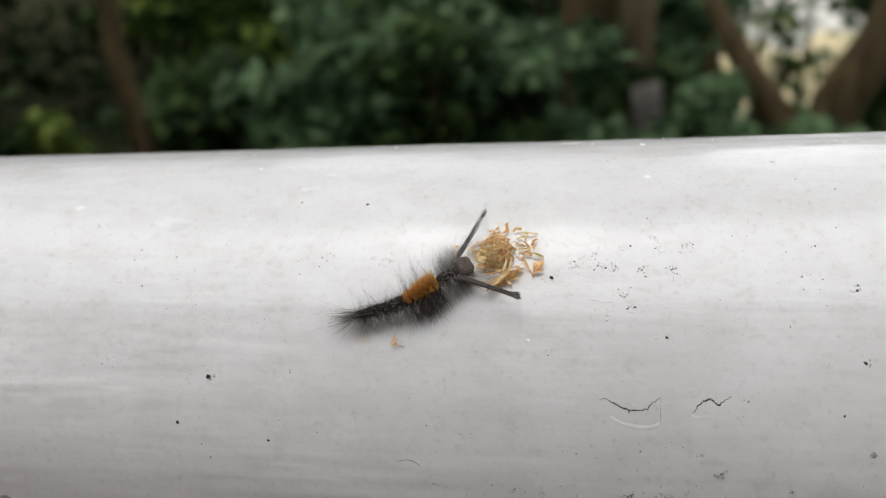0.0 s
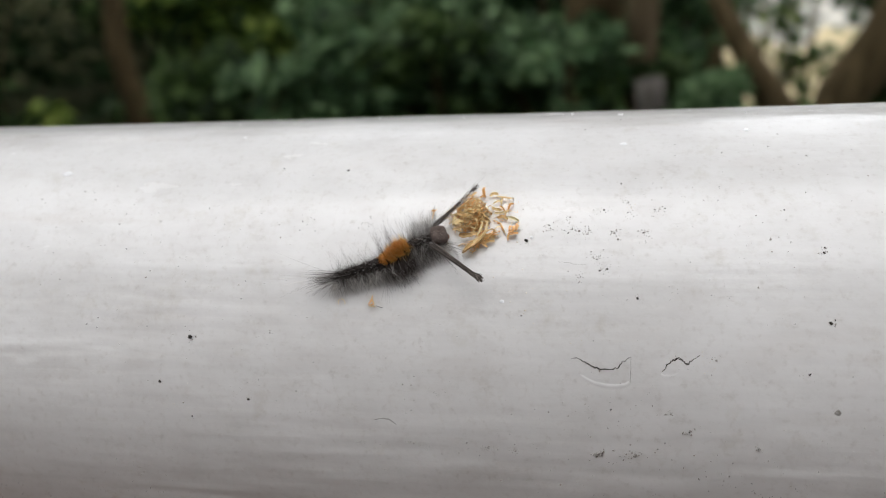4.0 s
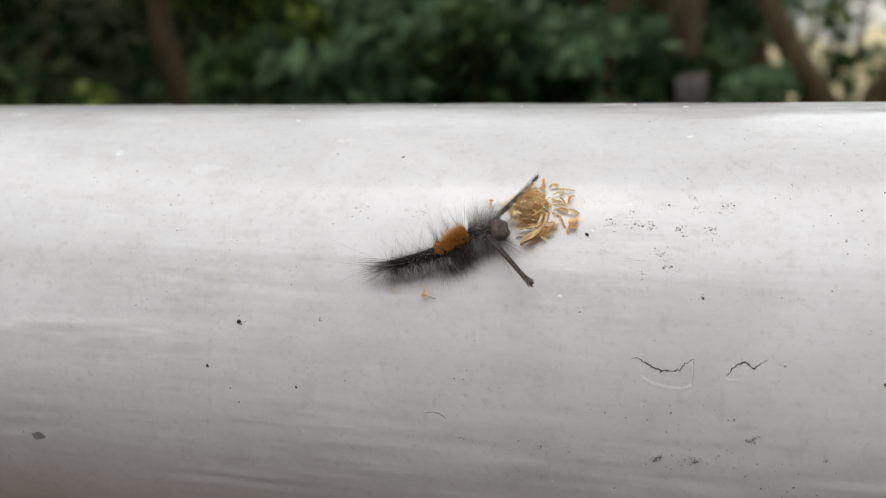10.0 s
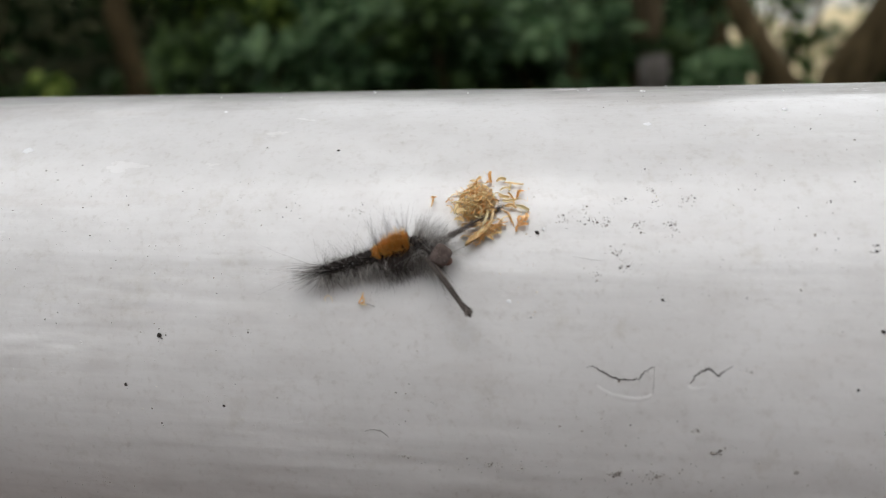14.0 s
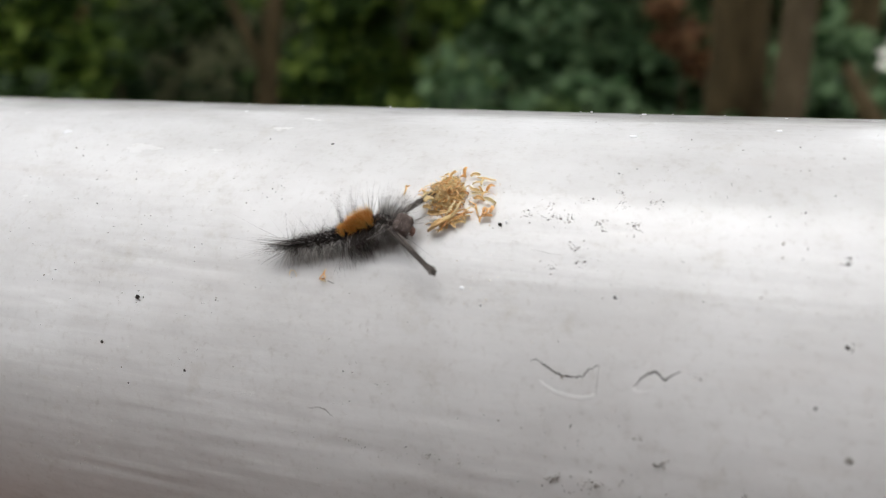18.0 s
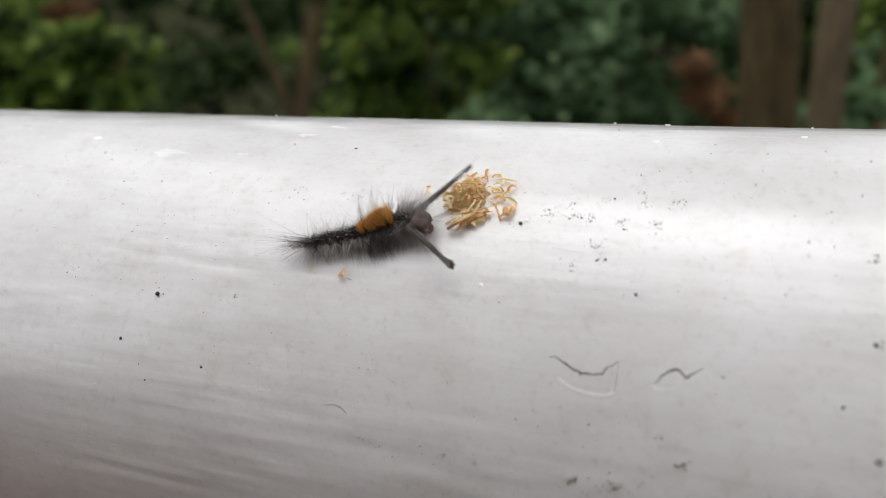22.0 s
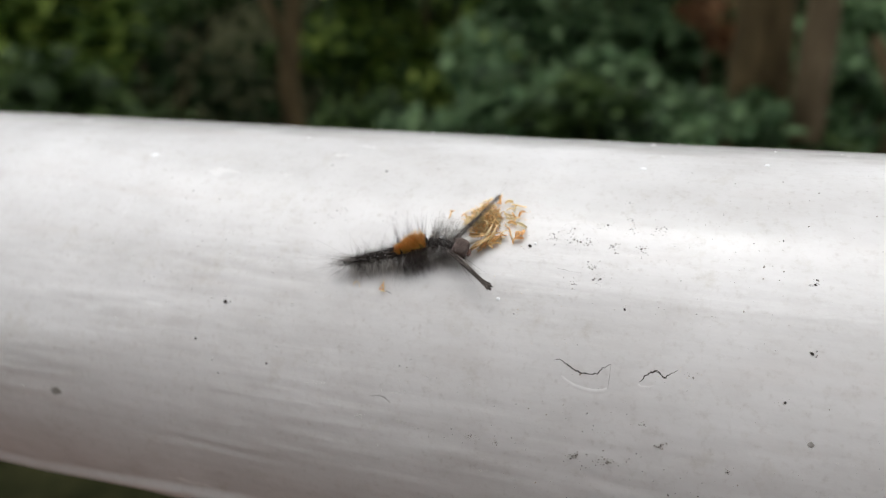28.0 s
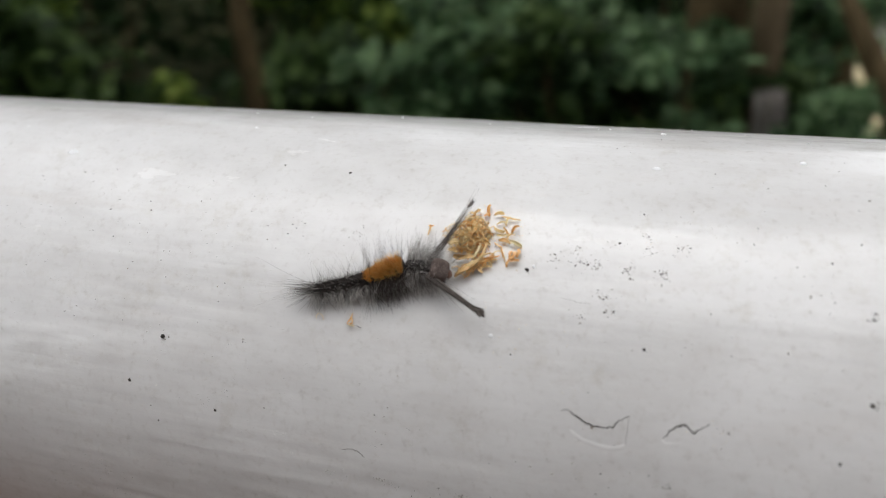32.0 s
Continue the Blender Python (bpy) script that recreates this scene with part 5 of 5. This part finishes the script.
        c.matrix_local = pose(x / 1000, y / 1000, 0.00016 + 0.00005 * k, 15 * k, 6, turn)
    tail = part("stalk", petal_mesh(67, 0.75, 0.07, 0.4), NEAR_BLACK, crumb, "short black stalk")
    tail.matrix_local = pose(0.00075, -0.0005, 0.00008, 0, 0, -8)
    # the curled strip that lies under the tail
    left = tagged(new("chaff_crumb"), "small curled straw-coloured ring of chaff on the rail", "chaff")
    left.matrix_world = rail_pose(-22.6, 45.2, 0.0)
    c = part("petal", petal_mesh(71, 1.5, 0.11, 3.6), CHAFF_PALE, left)
    c.matrix_local = pose(0, 0, 0.00012, 0, 0, 180)


# ---- trees and shrubs ----
def out_at(az, el, d):
    """A place in the woods: degrees to the left, degrees above level, metres out."""
    return Vector((-d * math.sin(radians(az)), d * math.cos(radians(az)), 1.07 + d * math.tan(radians(el))))


def leaf_mesh(name, clumps, per, size, rnd, flat=0.7):
    """Many small folded leaves about clump centres (place, spread)."""
    pts = []
    for c, r in clumps:
        k = rnd.normal(size=(per, 3))
        k /= np.linalg.norm(k, axis=1)[:, None] + 1e-9
        pts.append(np.array(c) + k * (r * rnd.random((per, 1)) ** 0.45) * np.array((1, 1, flat)))
    c = np.concatenate(pts)
    n = len(c)
    a = rnd.normal(size=(n, 3))
    a[:, 2] = a[:, 2] * 0.5 - 0.35
    a /= np.linalg.norm(a, axis=1)[:, None]
    up = rnd.normal(size=(n, 3)) * 0.55 + np.array((0, -0.25, 1))
    b = np.cross(a, up)
    b /= np.linalg.norm(b, axis=1)[:, None] + 1e-9
    w = np.cross(b, a)
    ln = size * (0.6 + 0.8 * rnd.random((n, 1)))
    verts = np.stack([c, c + a * ln * 0.45 + b * ln * 0.27 + w * ln * 0.08, c + a * ln, c + a * ln * 0.45 - b * ln * 0.27 + w * ln * 0.08], 1).reshape(-1, 3)
    o = np.arange(n)[:, None] * 4
    faces = np.concatenate([o + np.array((0, 1, 2)), o + np.array((0, 2, 3))], 1).reshape(-1, 3)
    me = bpy.data.meshes.new(name)
    me.from_pydata(verts.tolist(), [], faces.tolist())
    me.update()
    return me


def tree(label, points, r0, r1, bark, leaf, limbs, crown, seed, leaves=3200):
    """A trunk through points, limbs as (share of the trunk, end, radius) and a crown of leaf clumps (centre, radius, count)."""
    t = tagged(new("tree"), label, "tree")
    base = points[0]
    t.location = base
    rnd = np.random.default_rng(seed)
    dense = []
    for p, q in zip(points, points[1:]):
        dense += [p.lerp(q, k / 6) for k in range(6)]
    dense.append(points[-1])
    n = len(dense)
    v, f = tube([p - base for p in dense], [(r0 + (r1 - r0) * i / (n - 1)) * (1 + 0.35 * math.exp(-i * 0.9)) for i in range(n)], 14, 0.18, 5.0)
    part("trunk", mesh_of("trunk", v, f), bark, t)
    for share, end, rad, *sag in limbs:
        a = dense[int(share * (n - 1))]
        mid = a.lerp(end, 0.5) + Vector((0, 0, (sag[0] if sag else 0.12) * (end - a).length))
        pts = [a, a.lerp(mid, 0.5), mid, mid.lerp(end, 0.55), end]
        v, f = tube([p - base for p in pts], [rad, rad * 0.85, rad * 0.65, rad * 0.45, rad * 0.25], 9, 0.15, 6.0)
        part("limb", mesh_of("limb", v, f), bark, t)
    # crowns sit above the view; leaf counts set how much sky reaches the rail
    if crown:
        centre, radius, count = crown
        clumps = []
        for _ in range(count):
            k = rnd.normal(size=3)
            k *= rnd.random() ** 0.4 / (np.linalg.norm(k) + 1e-9)
            clumps.append((np.array(centre - base) + k * np.array(radius), 0.35 + 0.35 * rnd.random()))
        part("crown", leaf_mesh("crown", clumps, max(20, leaves // count), 0.13, rnd), leaf, t, "loose unseen crown of leaves that cuts the sky light")
    return t


def shrub(label, place, radius, height, leaf, seed, leaves=1500, size=0.11, low=0.12):
    t = tagged(new("shrub"), label, "shrub")
    t.location = place
    rnd = np.random.default_rng(seed)
    clumps = []
    for k in range(16):
        a, q, z = rnd.random() * 6.283, math.sqrt(rnd.random()), rnd.random()
        w = radius * (0.55 + 0.45 * math.sin(math.pi * min(1.0, 0.15 + 0.75 * z)))
        c = np.array((q * w * math.cos(a), q * w * math.sin(a), height * (low + (1 - low) * z)))
        clumps.append((c, radius * (0.22 + 0.22 * rnd.random())))
        if k < 6:
            v, f = tube([(0.05 * math.cos(a), 0.05 * math.sin(a), -0.15), (c[0] * 0.4, c[1] * 0.4, c[2] * 0.5), tuple(c)], [0.022, 0.015, 0.006], 6)
            part("stem", mesh_of("stem", v, f), BARK, t)
    part("foliage", leaf_mesh("foliage", clumps, leaves // 16, size, rnd), leaf, t)
    return t


def ground_point(az, d):
    p = out_at(az, 0, d)
    p.z = ground_height(p.x, p.y) - 0.03
    return p


def build_woods():
    # slender forked tree
    g = ground_point(32.9, 4.20)
    tree("slender brown forked tree on the bank", [g, out_at(32.8, -20, 4.20), out_at(32.7, -15, 4.20), out_at(31.8, -11, 4.20), out_at(31.0, -8, 4.20), out_at(29.8, -4, 4.20), out_at(27, 14, 4.20), out_at(24, 40, 3.85)], 0.066, 0.03, BARK, LEAF_GREEN,
         [(0.36, out_at(35.8, -1.0, 4.30), 0.03, -0.02), (0.7, out_at(20, 38, 3.50), 0.05), (0.75, out_at(36, 42, 3.64), 0.05), (0.85, out_at(26, 58, 2.52), 0.04)], (out_at(27, 50, 3.3), (2.2, 1.8, 1.5), 34), 1, 2300)
    # two trunks side by side
    g = ground_point(-0.5, 4.48)
    tree("dark brown straight tree trunk on the bank", [g, out_at(-0.5, -20, 4.48), out_at(-0.3, -10, 4.48), out_at(0.2, 2, 4.48), out_at(1, 30, 4.32), out_at(2, 52, 4.00)], 0.180, 0.10, BARK, LEAF_GREEN,
         [(0.7, out_at(12, 46, 3.52), 0.06), (0.75, out_at(-10, 45, 3.68), 0.06), (0.9, out_at(4, 64, 2.24), 0.05)], (out_at(3, 56, 3.20), (2.4, 1.9, 1.6), 36), 2, 3000)
    g = ground_point(-3.5, 4.24)
    tree("grey-brown straight tree trunk on the bank", [g, out_at(-3.7, -20, 4.24), out_at(-4.0, -8, 4.24), out_at(-4.4, 4, 4.24), out_at(-4, 30, 4.16), out_at(-5.5, 50, 4.00)], 0.094, 0.055, BARK_GREY, LEAF_GREEN,
         [(0.7, out_at(-14, 44, 3.52), 0.05), (0.85, out_at(-2, 62, 2.56), 0.04)], (out_at(-10, 53, 3.36), (2.0, 1.8, 1.5), 30), 3, 2600)
    g = ground_point(-8.3, 5.62)
    tree("dark mossy tree trunk on the bank", [g, out_at(-8.2, -20, 5.62), out_at(-7.6, -12, 5.62), out_at(-7.4, 4, 5.62), out_at(-7, 36, 5.46)], 0.125, 0.055, BARK, LEAF_BLUE,
         [(0.55, out_at(-9.6, -2, 5.46), 0.05), (0.9, out_at(-14, 40, 4.68), 0.05)], (out_at(-7, 46, 4.99), (1.8, 1.6, 1.6), 30), 4, 1000)
    g = ground_point(-15.6, 3.68)
    tree("thick dark leaning forked tree on the bank", [g, out_at(-16.2, -26, 3.68), out_at(-17.6, -22.2, 3.68), out_at(-20.6, -15.8, 3.68), out_at(-24, -4, 3.68), out_at(-27, 30, 3.68)], 0.130, 0.080, BARK, LEAF_GREEN,
         [(0.14, out_at(-7.0, -13.8, 3.85), 0.10, -0.03), (0.8, out_at(-16, 40, 3.20), 0.07), (0.9, out_at(-24, 55, 2.72), 0.06)], (out_at(-20, 50, 3.36), (2.2, 1.8, 1.5), 32), 5, 2600)
    g = ground_point(52.8, 4.75)
    tree("thin leaning tree hung with rusty dead leaves", [g, out_at(49.8, -8.2, 4.75), out_at(46.8, -5.6, 4.75), out_at(43.5, -3.1, 4.75), out_at(40.5, 6, 4.7), out_at(34, 34, 4.5)], 0.052, 0.022, BARK, LEAF_GREEN,
         [(0.9, out_at(50, 40, 3.60), 0.03)], (out_at(44, 42, 4.03), (2.0, 1.8, 1.6), 28), 6, 2200)
    # pale grey stump beside the two trunks, standing in for a pale patch
    g = ground_point(-4.55, 4.0)
    stump = tagged(new("stump"), "pale grey tree stump on the bank, standing in for a pale patch", "stump")
    stump.location = g
    top = out_at(-4.45, -21.8, 4.0).z - g.z
    v, f = tube([(0, 0, -0.1), (0.01, 0, top * 0.4), (0.0, 0, top * 0.8), (-0.01, 0, top)], [0.105, 0.085, 0.078, 0.070], 16, 0.25, 9.0)
    part("trunk", mesh_of("trunk", v, f), STUMP, stump)
    # low shrubs on the bank, and taller growth behind them
    kinds = {"g": (LEAF_GREEN, "dark green leafy shrub on the bank"), "b": (LEAF_BLUE, "blue-green leafy shrub on the bank"), "y": (LEAF_BRIGHT, "bright yellow-green leafy shrub on the bank")}
    seed = 100
    for az, d, radius, height, kind in SHRUBS:
        leaf, label = kinds[kind]
        shrub(label, ground_point(az, d), radius, height, leaf, seed)
        seed += 1
    for az, d, radius, height, kind, low in THICKETS:
        leaf, label = kinds[kind]
        shrub(label.replace("shrub on", "young tree on"), ground_point(az, d), radius, height, leaf, seed, 2600, 0.15, low)
        seed += 1
    # rusty dead foliage
    for az, el, d, r in ((45.6, -4.0, 4.6, 0.085), (46.4, -8.5, 5.2, 0.08), (3.6, -12.0, 6.2, 0.155)):
        c = out_at(az, el, d)
        t = tagged(new("dead_branch"), "branch of rusty dead leaves caught in the shrubs", "branch")
        t.location = c
        v, f = tube([(0, 0, ground_height(c.x, c.y) - c.z - 0.05), (0.05, 0.02, -0.5), (0.0, 0, 0.25)], [0.025, 0.018, 0.006], 6)
        part("stem", mesh_of("stem", v, f), BARK_GREY, t)
        part("foliage", leaf_mesh("foliage", [((0, 0, 0), r), ((0.15, 0, -0.2), r * 0.8), ((-0.1, 0, 0.22), r * 0.7)], 260, 0.09, np.random.default_rng(seed)), LEAF_RUST, t)
        seed += 1
    # far woods, near-black in leaf colour to hold the deep shade between trees
    far = np.random.default_rng(77)
    clumps = []
    # clumps reach high enough to block the low sky above the view
    for _ in range(1000):
        az, d = far.uniform(-60, 75), far.uniform(15, 27)
        if -22 < az < -6:
            continue
        p = out_at(az, 0, d)
        clumps.append(((p.x, p.y, far.uniform(-6.0, 15.0)), far.uniform(1.0, 2.0)))
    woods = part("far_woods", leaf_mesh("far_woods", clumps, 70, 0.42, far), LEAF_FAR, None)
    tagged(woods, "dense woods beyond the bank, deep shade put into the leaf colour", "woods", kind="stuff")
    cover = []
    for _ in range(520):
        az, d = far.uniform(-40, 62), far.uniform(1.9, 11)
        if -18 < az < -7 and d > 6:
            continue
        p = ground_point(az, d)
        cover.append(((p.x, p.y, p.z + 0.12), 0.30))
    weeds = part("ground_cover", leaf_mesh("ground_cover", cover, 42, 0.07, far), LEAF_GREEN, None)
    tagged(weeds, "low green weeds over the bank", "weeds", kind="stuff")


# degrees left, metres out, radius, height, kind, and for the young trees the bare share of their height
SHRUBS = [(52, 3.6, 0.6, 1.0, "g"), (49, 4.2, 0.6, 0.9, "g"), (44.5, 4.2, 0.4, 0.55, "g"), (38.7, 4.0, 0.10, 0.64, "y"), (29, 4.6, 0.5, 0.9, "g"), (25, 4.9, 0.6, 0.95, "g"), (20.5, 4.3, 0.5, 0.95, "b"), (15.5, 4.6, 0.6, 1.2, "b"), (10.5, 4.2, 0.55, 0.9, "g"), (6.5, 4.7, 0.5, 1.2, "b"), (2.5, 4.3, 0.45, 0.9, "b"), (-2.5, 4.4, 0.42, 0.8, "g"), (-6, 4.8, 0.42, 1.1, "b"), (-9.8, 3.4, 0.26, 0.36, "b"), (-8.0, 3.5, 0.18, 0.52, "b"), (-12.4, 3.3, 0.16, 0.16, "b"), (-16.6, 3.3, 0.18, 0.30, "b"), (-22, 4.4, 0.6, 1.4, "g")]
THICKETS = [(46.2, 4.3, 0.26, 1.5, "y", 0.6), (51, 4.7, 0.4, 1.6, "y", 0.45), (57, 6.5, 1.0, 2.6, "g", 0.5), (49, 6.2, 0.7, 2.15, "y", 0.5), (45.5, 7.3, 0.8, 2.8, "y", 0.5), (27, 7.0, 0.7, 2.9, "y", 0.45), (22, 6.6, 0.8, 3.1, "y", 0.45), (16.5, 7.6, 1.0, 3.4, "b", 0.12), (11, 7.0, 0.9, 3.0, "b", 0.12), (6, 7.6, 0.9, 3.1, "b", 0.12), (2, 8.2, 0.9, 3.3, "g", 0.12), (-5.8, 7.0, 0.45, 2.9, "y", 0.12), (-7.2, 6.3, 0.4, 2.3, "b", 0.12), (-5.6, 5.6, 0.4, 2.0, "b", 0.12), (-6.2, 9.0, 0.6, 4.9, "y", 0.12), (-3.0, 9.6, 0.8, 5.0, "y", 0.12), (-25.5, 7.0, 0.8, 3.0, "g", 0.12), (-26, 6.5, 1.0, 3.2, "g", 0.12), (31, 9.5, 1.0, 3.6, "g", 0.35), (24, 9.8, 1.1, 3.9, "g", 0.35), (13, 10, 1.2, 4.0, "b", 0.12), (42, 10, 1.2, 4.0, "g", 0.5), (52, 9.0, 1.2, 3.8, "g", 0.5)]


# Yard, drive and house are invented fillers for a bright gap of unknown cause.
def build_house():
    def flat(name, pts, z, mat, label):
        n = len(pts)
        verts = [(x, y, z) for x, y in pts] + [(x, y, z - 0.5) for x, y in pts]
        faces = [tuple(range(n)), tuple(range(2 * n - 1, n - 1, -1))] + [(k, n + k, n + (k + 1) % n, (k + 1) % n) for k in range(n)]
        tagged(part(name, mesh_of(name, verts, faces, False), mat, None), label, name, kind="structure")

    flat("gravel", [(1.0, 16.2), (8.5, 16.2), (8.5, 21.0), (6.0, 22.0), (5.0, 20.2), (4.0, 21.8), (3.0, 20.0), (1.0, 21.0)], -6.28, GRAVEL, "pale yellow gravel yard added to fill the bright gap in the trees")
    flat("road", [(3.0, 19.0), (17, 19.0), (17, 38.0), (5.5, 38.0)], -6.33, CONCRETE, "pale concrete drive added to fill the bright gap in the trees")
    c = out_at(-13.5, 0, 34.0)
    house = tagged(new("house"), "made-up white house with a pale sheet roof, filling the bright gap in the trees", "house")
    house.location = (c.x, c.y, -6.33)
    house.rotation_euler = (0, 0, radians(-12))
    part("wall", box_bm(-3.4, 3.0, 0, 3.0, -0.3, 1.2), CONCRETE, house)
    verts = [(-3.8, -0.6, 1.15), (3.4, -0.6, 1.15), (3.4, 2.6, 3.9), (-3.8, 2.6, 3.9), (3.4, 4.2, 2.2), (-3.8, 4.2, 2.2)]
    verts += [(x, y, z - 0.12) for x, y, z in verts]
    faces = [(0, 1, 2, 3), (3, 2, 4, 5), (7, 6, 9, 8), (8, 9, 11, 10), (0, 6, 7, 1), (4, 10, 11, 5), (1, 7, 8, 2), (2, 8, 10, 4), (0, 3, 9, 6), (3, 5, 11, 9)]
    part("roof", mesh_of("roof", verts, faces, False), HOUSE_ROOF, house, "white sheet roof")
    for x in (-1.2, 1.3):
        w = part("window", box_bm(x - 0.35, x + 0.35, -0.03, 0.05, 0.25, 0.95), HOUSE_ROOF, house, "white window frame")
        part("pane", box_bm(x - 0.29, x + 0.29, -0.045, -0.02, 0.31, 0.89), DARK_GLASS, w, "dark glass pane")
    # loose sprays of leaves before the yard
    shrub("small dark green shrub before the pale yard", ground_point(-13.4, 9.5), 0.28, 1.25, LEAF_GREEN, 900, 320, 0.12)
    shrub("sparse yellow-green shrub before the pale yard", ground_point(-12.0, 11.5), 0.9, 4.2, LEAF_BRIGHT, 901, 420, 0.2)
    shrub("sparse blue-green shrub before the pale yard", ground_point(-14.6, 12.5), 0.8, 4.6, LEAF_BLUE, 902, 420, 0.2)


def motions(moving):
    for ob, rows in moving:
        walk(ob, rows)


build_ground()
build_light_blockers()
RAIL = build_rail()
build_woods()
build_house()
build_specks(RAIL)
build_cracks(RAIL)
build_chaff()
motions(build_caterpillar())
